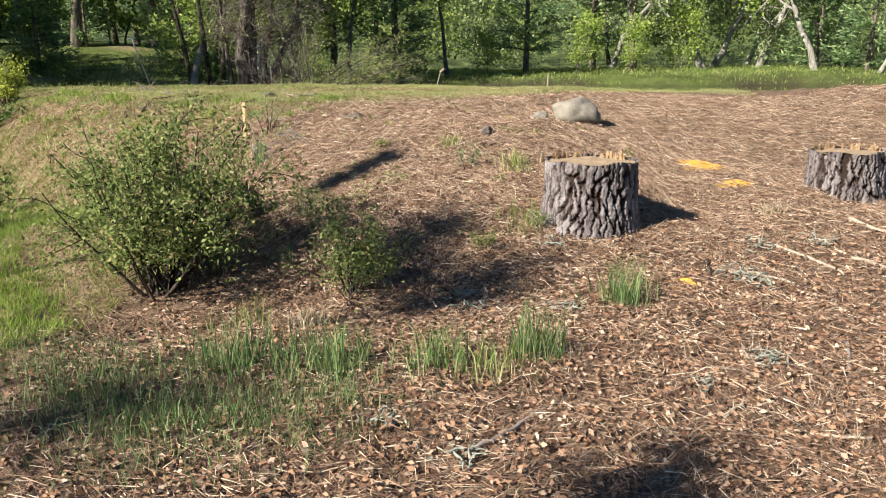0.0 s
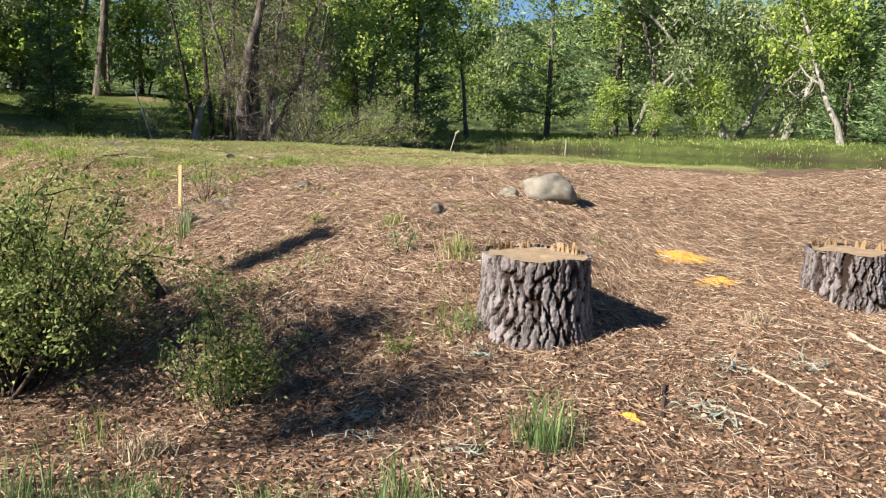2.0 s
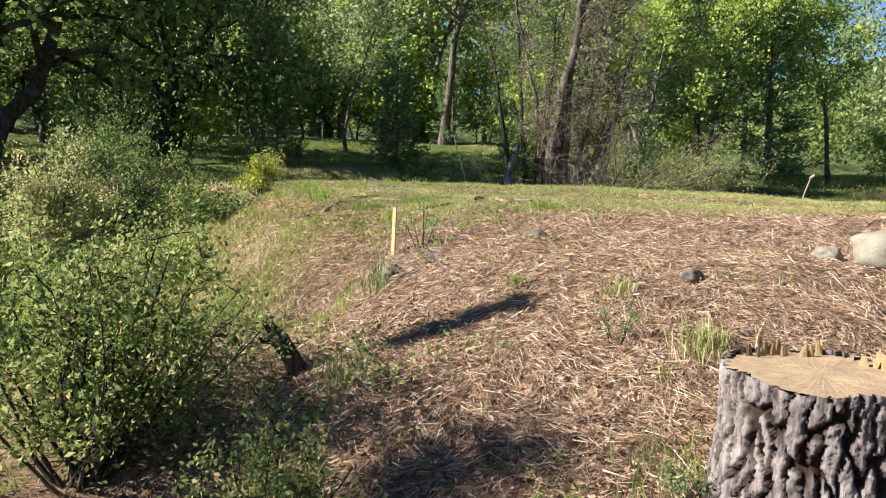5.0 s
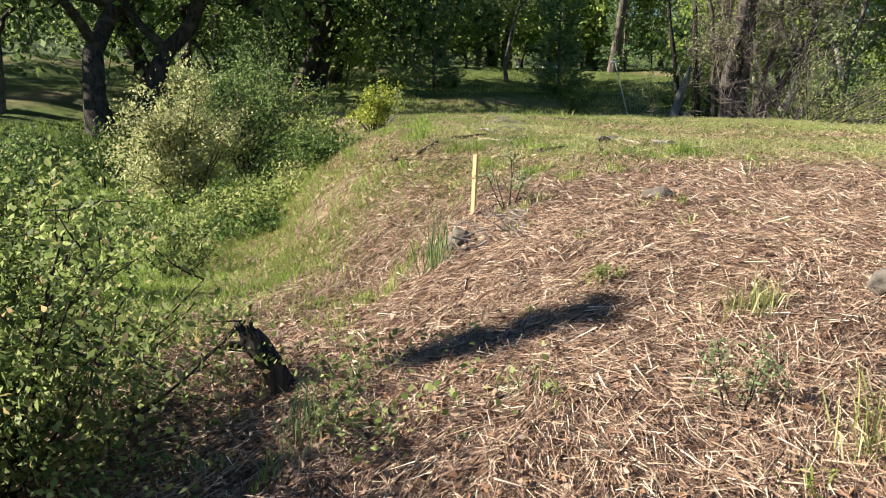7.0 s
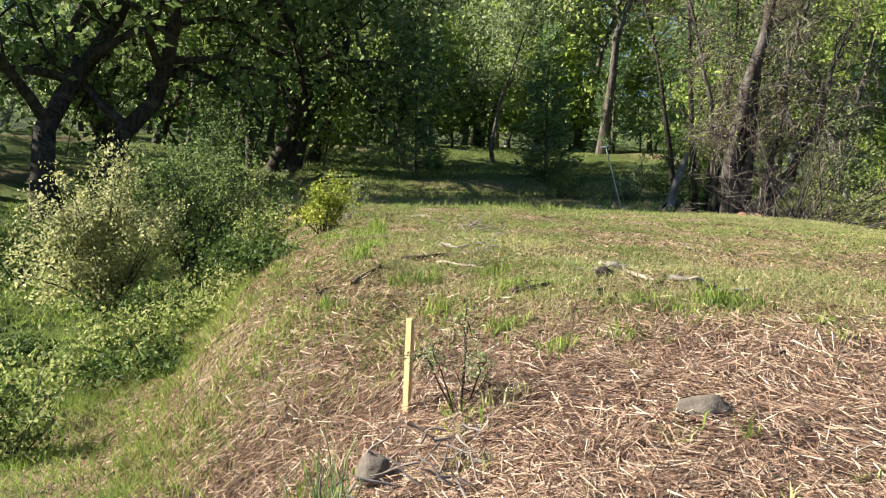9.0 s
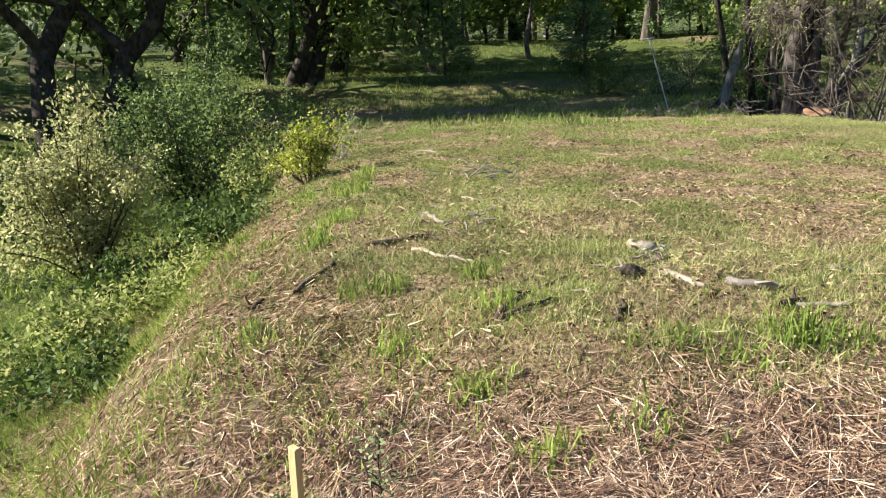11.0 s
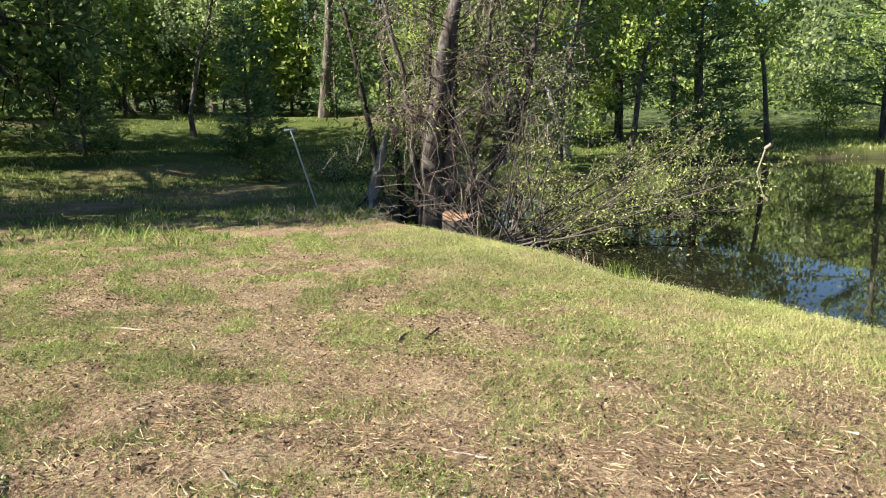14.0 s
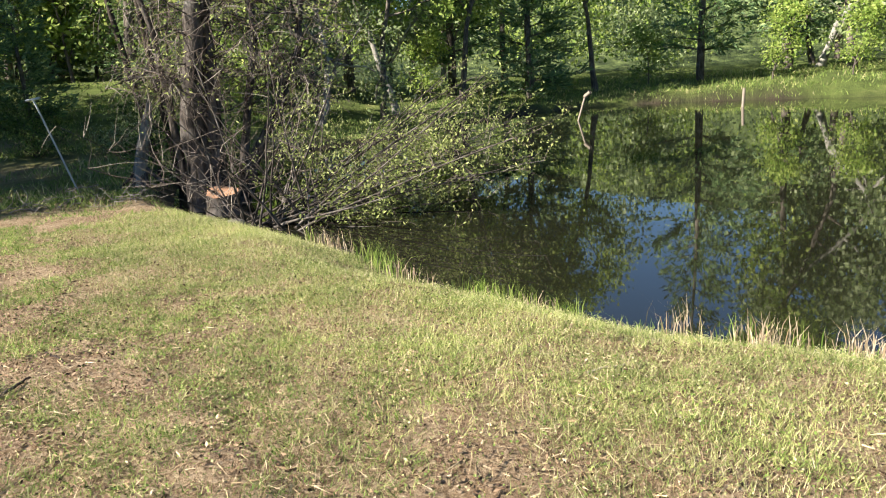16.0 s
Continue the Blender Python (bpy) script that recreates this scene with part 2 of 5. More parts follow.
def smooth(a, b, x):
    s = np.clip((x - a) / (b - a), 0, 1)
    return s * s * (3 - 2 * s)


def fall(x, y):
    """How far (signed) a place lies outside the crest of the bank."""
    d = line_distance(x, y, CREST)
    return np.where(inside(x, y, BEHIND), d, -d)


def cut_line(x, y):
    """Distance from the bank's end, bent as the low earth cut beyond it runs."""
    b = np.degrees(np.arctan2(x + 1.4, y - 7))
    return np.hypot(x + 1.4, y - 7) + 0.7 * np.sin(0.21 * b) + 0.5 * np.sin(0.53 * b + 1)


def height(x, y):
    x, y = np.asarray(x, float), np.asarray(y, float)
    d = fall(x, y)
    steep = 1 + 1.1 * smooth(-1.5, -3.2, x) * smooth(3.8, 6.5, y) + 1.7 * smooth(-3.3, -7, x)
    z = np.interp(d * steep, [-6, -1.5, 0, 1.2, 2.3, 3.3, 4.3, 4.8, 5.4, 6.4, 7.6, 10, 14], [0.47, 0.44, 0.37, 0.20, 0.08, -0.12, -0.44, -0.57, -0.68, -0.78, -0.88, -0.98, -1.1])
    z = z - 0.14 * np.exp(-((x + 2.2) ** 2 + (y - 3.3) ** 2) / 1.4) - 0.30 * np.exp(-((x - 2.9) ** 2 / 2.2 + (y - 7.2) ** 2 / 1.6))
    z = z + 0.05 * np.exp(-((x + 0.4) ** 2 + (y - 6.0) ** 2)) + 0.10 * np.exp(-((x - 0.4) ** 2 + (y - 6.6) ** 2))
    z = z - 0.24 * np.exp(-((x + 1.75) ** 2 / 0.5 + (y - 5.4) ** 2 / 0.6)) - 0.27 * np.exp(-((x + 1.9) ** 2 / 1.6 + (y - 3.2) ** 2 / 0.9))
    z = z - 0.12 * np.exp(-(x ** 2 + (y - 3.7) ** 2) / 0.8) - 0.08 * np.exp(-((x + 2.1) ** 2 + (y - 4.5) ** 2) / 0.25)
    z = z - 0.24 * np.exp(-((x - 2.0) ** 2 / 0.45 + (y - 5.5) ** 2 / 0.5))
    away = np.hypot(x + 2, y - 8)
    bearing = np.degrees(np.arctan2(x + 1.4, y - 7))
    reach = np.hypot(x + 1.4, y - 7)
    west = smooth(-20, -31, bearing) * smooth(-112, -92, bearing)        # side away from the pond
    z = z + 0.2 * smooth(3.2, 6.5, x) * smooth(4.5, 1.5, d)
    z = np.where(d < 0, z - 0.30 * smooth(4.5, 15, np.hypot(x + 4, y - 11)), z)
    z = z - 0.16 * west * np.exp(-((x + 16.5) ** 2 / 8 + (y - 26.5) ** 2 / 8))
    open_rise = np.where(d > 0, smooth(16, 60, away) * 2.0, smooth(30, 70, away) * 1.1)
    cut = cut_line(x, y)
    lip = np.interp(cut, [24.5, 26.2, 27.8, 29.4, 35, 41, 50, 62, 90], [0, 0.2, 0.55, 0.78, 0.95, 2.05, 2.5, 3.0, 3.6])
    k = smooth(17, 26, reach)
    z = west * (z + (0.22 - z) * k + lip) + (1 - west) * (z + open_rise)
    z = z + 19 * smooth(100, 175, away) * (1 + 0.25 * np.sin(0.031 * x + 1) + 0.2 * np.sin(0.043 * y + 0.02 * x))    # wooded hills
    pd = line_distance(x, y, SHORE, True)
    wet = inside(x, y, SHORE)
    bank = 0.02 + 0.42 * pd
    k = np.clip(0.5 + (bank - z) / 0.3, 0, 1)
    z = np.where(wet, 0.02 - 0.35 * np.minimum(pd, 3.5), bank * (1 - k) + z * k - 0.075 * k * (1 - k))
    clods = 0.016 * lattice(x, y, 0.33, 1) + 0.014 * lattice(x, y, 0.15, 2) + 0.009 * lattice(x, y, 0.075, 3)
    return z + fine(x, y, np.where(away < 30, 0.6, 3.0)) + np.where(away < 22, clods, 0.0)


def ground_at(x, y):
    return float(height(np.array([x]), np.array([y]))[0])


def grassy(x, y):
    """1 where grass and clover grow, 0 on needle litter."""
    d = fall(x, y)
    wob = 0.5 * np.sin(0.9 * x + 1.3 * np.sin(0.7 * y)) + 0.4 * np.sin(1.7 * y + 2 * np.sin(0.8 * x)) + 0.25 * np.sin(3.7 * x + 1.9 * np.sin(3.1 * y)) * np.sin(3.3 * y)
    edge = np.interp(x, [-9, -5, -3.5, -1.0, 1.0, 4, 30], [2.5, 1.2, 0.8, -0.2, -1.9, -4.0, -5])
    top = smooth(-0.8, 0.8, edge - d + 0.6 * wob)
    low = smooth(-2.2, -3.7, x + 0.35 * wob + 0.25 * (y - 4)) * smooth(0.35, 1.2, d)
    back = smooth(14, 20, np.hypot(x, y - 6)) * (d > 0)
    return np.clip(np.maximum(np.maximum(top, low), back), 0, 1)


def graded(lo, hi, step, far, growth):
    mid = list(np.arange(lo, hi, step))
    out, s, p = [], step, mid[-1]
    while p < far:
        s *= growth
        p += s
        out.append(p)
    low, s, p = [], step, mid[0]
    while p > -far:
        s *= growth
        p -= s
        low.append(p)
    return np.array(low[::-1] + mid + out)


def ground_material():
    m, nt, b = material("earth", 0.95, 0.15)
    at = nt.nodes.new("ShaderNodeAttribute")
    at.attribute_name = "grassy"
    lit = mixed(nt, 0.5, ramp(nt, tex_noise(nt, 5, 6, 0.7), [(0.3, (0.075, 0.05, 0.035)), (0.5, (0.21, 0.14, 0.095)), (0.68, (0.36, 0.26, 0.18))]),
                ramp(nt, tex_noise(nt, 60, 5, 0.75, None, 1.0), [(0.32, (0.055, 0.034, 0.022)), (0.5, (0.25, 0.16, 0.10)), (0.68, (0.52, 0.38, 0.25))]))
    soil = mixed(nt, 0.5, ramp(nt, tex_noise(nt, 2.2, 6, 0.7), [(0.32, (0.12, 0.08, 0.045)), (0.47, (0.33, 0.215, 0.125)), (0.64, (0.56, 0.41, 0.255))]),
                 ramp(nt, tex_noise(nt, 42, 5, 0.75), [(0.36, (0.04, 0.027, 0.016)), (0.48, (0.31, 0.21, 0.125)), (0.62, (0.70, 0.56, 0.38))]))
    col = mixed(nt, at.outputs["Fac"], lit, soil)
    far = nt.nodes.new("ShaderNodeAttribute")
    far.attribute_name = "meadow"
    mead = ramp(nt, tex_noise(nt, 0.6, 6, 0.7), [(0.3, (0.05, 0.065, 0.02)), (0.55, (0.11, 0.14, 0.035)), (0.75, (0.21, 0.21, 0.08))])
    col = mixed(nt, far.outputs["Fac"], col, mead)
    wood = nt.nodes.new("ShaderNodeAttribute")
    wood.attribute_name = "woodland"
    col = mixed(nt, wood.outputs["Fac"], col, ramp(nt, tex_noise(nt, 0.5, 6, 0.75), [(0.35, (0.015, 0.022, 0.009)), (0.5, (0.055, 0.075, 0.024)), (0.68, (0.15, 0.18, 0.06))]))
    mud = nt.nodes.new("ShaderNodeAttribute")
    mud.attribute_name = "mud"
    col = mixed(nt, mud.outputs["Fac"], col, (0.055, 0.042, 0.028))
    nt.links.new(col, b.inputs["Base Color"])
    bumped(nt, b, tex_noise(nt, 26, 8, 0.8), 1.0, 0.09)
    return m


EARTH = ground_material()
gx, gy = graded(-8.5, 4.5, 0.058, 700, 1.085), graded(0.2, 16, 0.058, 700, 1.085)
GX, GY = np.meshgrid(gx, gy)
GZ = height(GX, GY)
nx, ny = len(gx), len(gy)
cell = (np.arange(ny - 1)[:, None] * nx + np.arange(nx - 1)[None]).reshape(-1, 1)
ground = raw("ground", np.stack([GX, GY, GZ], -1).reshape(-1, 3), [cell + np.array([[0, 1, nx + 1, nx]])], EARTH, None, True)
tagged(ground, "earth bank with rust needle litter and thin grass", "ground", kind="structure")
shore_d = line_distance(GX, GY, SHORE, True)
CUT = cut_line(GX, GY)
CUT_EARTH = (smooth(26.0, 26.6, CUT) * smooth(27.9, 27.3, CUT) * smooth(-0.5, 0.3, lattice(GX, GY, 3, 6)) + smooth(40.0, 40.6, CUT) * smooth(42.6, 41.8, CUT) * (lattice(GX, GY, 6, 5) > -0.2)) * (GX < -8)
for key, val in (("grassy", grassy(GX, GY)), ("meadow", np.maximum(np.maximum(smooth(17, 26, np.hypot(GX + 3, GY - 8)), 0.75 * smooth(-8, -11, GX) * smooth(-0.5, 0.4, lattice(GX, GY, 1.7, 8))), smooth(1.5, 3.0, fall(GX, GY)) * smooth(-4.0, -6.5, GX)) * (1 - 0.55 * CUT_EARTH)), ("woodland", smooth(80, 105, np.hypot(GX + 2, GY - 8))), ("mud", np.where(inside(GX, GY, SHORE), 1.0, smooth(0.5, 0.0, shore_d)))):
    ground.data.attributes.new(key, "FLOAT", "POINT").data.foreach_set("value", val.astype(np.float32).ravel())

# ---- pond ----
def water_material():
    m, nt, b = material("pond_water", 0.02, 0.5)
    b.inputs["Base Color"].default_value = (0.011, 0.011, 0.006, 1)
    b.inputs["IOR"].default_value = 1.333
    n = tex_noise(nt, 1.1, 3, 0.5)
    bumped(nt, b, n, 0.05, 0.02)
    return m


bm = bmesh.new()
grown = [bm.verts.new((p[0], p[1], 0)) for p in SHORE]
bm.faces.new(grown)
bmesh.ops.recalc_face_normals(bm, faces=bm.faces[:])
if bm.faces[:][0].normal.z < 0:
    bmesh.ops.reverse_faces(bm, faces=bm.faces[:])
water = part("water", bm, water_material(), None, "still dark pond mirroring the trees and sky", False)
tagged(water, "", "pond", kind="structure")

# ---- woods ----
def stand(proto, x, y, size=1.0, turn=0.0, lean=0.0):
    m = Matrix.Translation((x, y, ground_at(x, y) - 0.05)) @ Matrix.Rotation(turn, 4, "Z") @ Matrix.Rotation(lean, 4, "X") @ Matrix.Scale(size, 4)
    return copy_thing(proto, m)


def drop_thing(ob):
    for o in [*ob.children_recursive, ob]:
        bpy.data.objects.remove(o)


SPECIES = {
    "spring": broadleaf(11, "tall slender tree in fresh yellow-green spring leaf", "tree", BARK, LEAF_SPRING, 15, 0.19, 5200, 0.27, 0.6, limbs=12, reach=0.33),
    "spring_b": broadleaf(12, "leaning broadleaf tree with light green young leaves", "tree", BARK_PALE, LEAF_SPRING, 12, 0.17, 4800, 0.26, 0.55, lean=(0.2, 0.05), limbs=11, reach=0.4, fork=0.25),
    "grey": broadleaf(13, "lichen-grey oak with thin pale foliage", "tree", BARK_PALE, LEAF_GREY, 11, 0.18, 4400, 0.23, 0.55, limbs=12, reach=0.42, fork=0.22, crook=0.2),
    "grey_b": broadleaf(14, "slim grey-barked woodland tree with sparse leaves", "tree", BARK, LEAF_GREY, 14, 0.14, 4200, 0.23, 0.65, limbs=11, reach=0.3, fork=0.3),
    "oak": broadleaf(15, "dark live oak with crooked limbs and dense crown", "tree", BARK_DARK, LEAF_OAK, 11, 0.3, 4000, 0.26, 0.7, limbs=13, reach=0.55, fork=0.2, rise=0.25, crook=0.26, twigs=8),
    "under": broadleaf(16, "young woodland sapling with fine green leaves", "sapling", BARK, LEAF_SPRING, 5, 0.05, 1800, 0.2, 0.4, limbs=10, reach=0.4, fork=0.1),
    "pine": conifer(17, "young pine with open tiers of green needles", 14, 0.2, 26, 0.24, 0.12, 20),
    "fir": conifer(18, "slim conifer with soft drooping needle sprays", 11, 0.13, 26, 0.2, 0.05, 22),
}


def free(x, y):
    q = (np.array([x]), np.array([y]))
    if inside(*q, SHORE)[0] or line_distance(*q, SHORE, True)[0] < 2.5:
        return False
    if -16 < x < 14 and -8 < y < 30 or math.hypot(x + 15, y - 29) < 10:
        return False
    if -6.4 < math.degrees(math.atan2(x, y - 4)) < -3.4:               # the gap of sky over the pond
        return False
    s = (x + 2) * math.sin(SUN_AZ) + (y - 6) * math.cos(SUN_AZ)       # keep the sun's way open
    c = abs((x + 2) * math.cos(SUN_AZ) - (y - 6) * math.sin(SUN_AZ))
    return not (s > 0 and s < 40 and c < 13)


g = rng(5)
taken = []
for i in range(2600):
    az = radians(g.uniform(-98, 42))
    far = 26 + 62 * g.random() ** 0.75
    x, y = 2 + far * math.sin(az), 4 + far * math.cos(az)
    if math.degrees(az) > -22 and far < 46 or not free(x, y) or any((x - a) ** 2 + (y - b) ** 2 < 7.5 for a, b in taken):
        continue
    taken.append((x, y))
    west = math.degrees(az) < -38
    kind = g.choice(["oak", "grey_b", "grey", "spring", "fir", "under"] if west else ["spring", "spring_b", "grey", "grey_b", "pine", "fir", "under"],
                    p=[0.16, 0.2, 0.12, 0.26, 0.1, 0.16] if west else [0.2, 0.17, 0.17, 0.13, 0.1, 0.09, 0.14])
    stand(SPECIES[kind], x, y, g.uniform(0.8, 1.25) * (1 + 0.3 * smooth(45, 70, far)), g.uniform(0, 6.28), g.normal(0, 0.04))
    if len(taken) >= 88:
        break
for i in range(12):                                                  # behind the walk
    az = radians(g.uniform(60, 215))
    far = g.uniform(26, 50)
    stand(SPECIES[g.choice(["grey", "spring", "pine", "oak"])], far * math.sin(az), far * math.cos(az), g.uniform(0.8, 1.2), g.uniform(0, 6.28))
stand(SPECIES["pine"], -0.6, 60, 1.2, 0.4)
stand(SPECIES["fir"], -9.3, 51.5, 1.15, 1.4)                         # lone pine on the far shore
for x, y, k, s in ((-22.5, 10.8, "oak", 1.25), (-23.2, 12.2, "oak", 1.15), (-27.5, 20.5, "oak", 1.1), (-31, 24.5, "oak", 1.0), (-26.3, 26.4, "grey_b", 0.95), (-25.2, 26.1, "fir", 0.5), (-27.2, 33, "grey_b", 0.8), (-21.4, 30.2, "fir", 0.6), (-26.6, 22.3, "under", 1.0), (-17.5, 36, "fir", 1.0), (-15, 38, "grey_b", 1.0), (-19, 41, "spring", 1.0), (-27, 42, "spring", 1.5), (-31, 46, "grey_b", 1.6), (-24, 46, "spring", 1.4), (-35, 41, "grey_b", 1.5), (8, 62, "spring", 1.3), (13, 60, "grey", 1.6), (18, 64, "spring_b", 1.5), (24, 62, "grey_b", 1.4), (5, 67, "pine", 1.4), (-11, 60, "spring", 1.4), (-15, 56, "pine", 1.3), (-11.8, 47, "spring", 0.85), (-13.6, 43, "spring_b", 0.95), (-12.6, 39, "spring", 0.7), (-13.5, 35, "grey", 0.8), (-6.2, 55, "spring", 0.9), (-11, 53, "spring", 1.0), (-15.5, 31.5, "under", 1.1), (-14, 33, "under", 1.2), (3.2, 57, "under", 1.0), (7, 56, "under", 0.9), (11, 58, "under", 1.1), (-3.4, 57.5, "under", 0.8), (-27, 21, "oak", 1.1), (-29, 15, "oak", 1.1), (-26, 8, "grey_b", 1.0), (-34, 24, "spring", 1.0), (-40, 36.5, "grey_b", 0.9)):
    stand(SPECIES[k], x, y, s, x * 1.7)
g = rng(6)
for i in range(34):                                                   # young growth closing the slope beyond the hollow
    b, far = radians(-68 + 1.25 * i + g.normal(0, 0.5)), g.uniform(43, 50)
    x, y = -1.4 + far * math.sin(b), 7 + far * math.cos(b)
    if free(x, y):
        stand(SPECIES["fir" if i % 3 == 0 else "under"], x, y, g.uniform(0.5, 0.8) if i % 3 == 0 else g.uniform(1.2, 1.9), g.uniform(0, 6.28))
for proto in SPECIES.values():
    drop_thing(proto)


def far_woods(name, seed, az0, az1, mat, n, label):
    """Closed woods beyond the single trees: crowns of leaf clumps, with gaps between."""
    g = rng(seed)
    trees = max(40, int((az1 - az0) * 1.9))
    a = np.radians(g.uniform(az0, az1, trees))
    d = g.uniform(70, 108, trees)
    q = np.degrees(a)
    tall = (15 + 3 * np.sin(q * 0.9 + 1) + g.normal(0, 2.5, trees) + 0.09 * (d - 70)) * (1 - 0.5 * np.exp(-((q + 5.0) / 1.3) ** 2))
    wide = g.uniform(1.4, 2.8, trees)
    t = g.integers(0, trees, trees * 16)                                # clumps, each in one crown
    up = g.uniform(0.12, 1.0, len(t))
    turn = g.uniform(0, 6.28, len(t))
    out = wide[t] * np.sqrt(np.clip(1.08 - np.abs(up - 0.5) * 1.9, 0.08, 1)) * g.uniform(0.5, 1.1, len(t))
    cx, cy = 2 + d[t] * np.sin(a[t]) + out * np.cos(turn), 4 + d[t] * np.cos(a[t]) + out * np.sin(turn)
    spots = np.stack([cx, cy, height(cx, cy) + up * tall[t]], 1)
    k = g.integers(0, len(t), n)
    at = spots[k] + g.normal(0, 1, (n, 3)) * np.array([0.75, 0.75, 0.5])
    v, f = leaf_cards(g, at, 0.38, 0.6)
    return tagged(raw(name, v, [f], mat), label, "woods", kind="stuff")


far_woods("far_woods", 21, -105, 60, LEAF_GREY, 105000, "dense grey-green woods closing the valley")
far_woods("far_spring_woods", 22, -105, 60, LEAF_SPRING, 85000, "fresh green woods closing the valley")
far_woods("woods_behind", 23, 60, 255, LEAF_OAK, 20000, "dark woods around the clearing")

# ---- stumps ----
STUMP_BARK = bark_material("stump_bark", (0.055, 0.043, 0.041), (0.26, 0.225, 0.22), 30.0, 0.014, (0.38, 0.345, 0.345))
tree = STUMP_BARK.node_tree                                            # bark colour goes to dark brown along the fissures
bsdf = tree.nodes["Principled BSDF"]
plates = bsdf.inputs["Base Color"].links[0].from_socket
crack_mask = tree.nodes.new("ShaderNodeAttribute")
crack_mask.attribute_name = "fissure"
tree.links.new(mixed(tree, crack_mask.outputs["Fac"], plates, (0.030, 0.019, 0.014)), bsdf.inputs["Base Color"])
CUT_WOOD = varied("cut_wood", [(0.3, (0.19, 0.13, 0.08)), (0.7, (0.45, 0.33, 0.205))], 12)

TORN_WOOD = varied("torn_wood", [(0.3, (0.16, 0.095, 0.05)), (0.7, (0.42, 0.29, 0.16))], 18)


def stump(x, y, radius, tall, seed, label):
    g = rng(seed)
    base = ground_at(x, y)
    root = thing("tree_stump", (x, y, base), label, "tree stump")
    n, rows = 300, 60
    a = np.linspace(0, 2 * np.pi, n, endpoint=False)
    v, f, cracks = [], [], []
    cols, tiers = 31, 3
    seeds = np.array([((c + g.uniform(-0.35, 0.35) + 0.5 * (k % 2)) * 2 * np.pi / cols, (k + g.uniform(-0.3, 0.8)) / tiers) for c in range(cols) for k in range(-1, tiers + 1)])
    proud = g.uniform(-0.006, 0.012, len(seeds))
    for r in range(rows + 1):
        s = r / rows
        da = (a[:, None] + (0.03 * np.sin(9 * s + 3 * a) + 0.016 * np.sin(29 * s + 11 * a) + 0.010 * np.sin(61 * s - 31 * a) + 0.006 * np.sin(127 * s + 57 * a))[:, None] - seeds[None, :, 0] + np.pi) % (2 * np.pi) - np.pi
        dist = np.hypot(da * radius / 0.06, (s - seeds[None, :, 1]) * tall / 0.24)
        order = np.argsort(dist, 1)
        gap = np.take_along_axis(dist, order[:, 1:2], 1)[:, 0] - np.take_along_axis(dist, order[:, :1], 1)[:, 0]
        rad = radius * (1 + 0.17 * (1 - s) ** 2.5 + 0.03 * np.sin(3 * a + 1)) - 0.034 * smooth(0.20, 0.05, gap) + 0.8 * proud[order[:, 0]] + 0.0025 * np.sin(40 * a + 50 * s) * np.sin(90 * s + 17 * a) + g.normal(0, 0.003, n)
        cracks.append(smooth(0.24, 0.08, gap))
        v.append(np.stack([rad * np.cos(a), rad * np.sin(a), np.full(n, -0.12 + s * (tall + 0.12)) + (0.012 * np.sin(5 * a) if r == rows else 0)], 1))
        if r:
            i = np.arange(n)
            f.append(np.stack([(r - 1) * n + i, (r - 1) * n + (i + 1) % n, r * n + (i + 1) % n, r * n + i], 1))
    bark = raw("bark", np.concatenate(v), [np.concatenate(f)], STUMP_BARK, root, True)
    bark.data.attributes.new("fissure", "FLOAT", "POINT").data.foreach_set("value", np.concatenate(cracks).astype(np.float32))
    top, fs = [np.array([[0, 0, tall - 0.01]])], []
    for k, q in enumerate((0.3, 0.6, 0.85, 0.97)):
        top.append(np.stack([radius * q * np.cos(a), radius * q * np.sin(a), tall - 0.012 + 0.004 * np.sin(4 * a + 9 * q) + g.normal(0, 0.001, n)], 1))
    i = np.arange(n)
    tri = np.stack([np.zeros(n, int), 1 + i, 1 + (i + 1) % n], 1)
    quads = np.concatenate([np.stack([1 + k * n + i, 1 + (k + 1) * n + i, 1 + (k + 1) * n + (i + 1) % n, 1 + k * n + (i + 1) % n], 1) for k in range(3)])
    raw("cut_face", np.concatenate(top), [tri, quads], CUT_WOOD, root, True)
    for k in range(34):                                               # torn flakes left where the trunk broke off
        b = g.normal(2.2, 0.28) if k % 2 else g.normal(0.75, 0.3)
        q = radius * g.uniform(0.72, 0.93)
        h = g.uniform(0.03, 0.075) + (0.035 * g.random() if k % 3 else 0)
        bm = bmesh.new()
        bmesh.ops.create_cone(bm, segments=6, radius1=g.uniform(0.012, 0.03), radius2=g.uniform(0.002, 0.012), depth=h, cap_ends=True)
        bmesh.ops.transform(bm, matrix=pose(q * math.cos(b), q * math.sin(b), tall - 0.02 + h / 2, g.normal(0, 6), g.normal(0, 6), math.degrees(b)) @ Matrix.Diagonal((0.3, 1, 1, 1)), verts=bm.verts)
        part("splinter", bm, TORN_WOOD, root, "", False)
    return root


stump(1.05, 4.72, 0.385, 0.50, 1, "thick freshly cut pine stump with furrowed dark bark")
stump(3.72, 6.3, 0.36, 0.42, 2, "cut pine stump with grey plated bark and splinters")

# ---- boulder, stake ----
STONE = varied("granite", [(0.3, (0.11, 0.10, 0.08)), (0.5, (0.22, 0.195, 0.155)), (0.72, (0.32, 0.28, 0.225))], 9)


STONE_DARK = varied("fieldstone", [(0.3, (0.08, 0.066, 0.052)), (0.55, (0.16, 0.132, 0.105)), (0.75, (0.25, 0.21, 0.17))], 14)


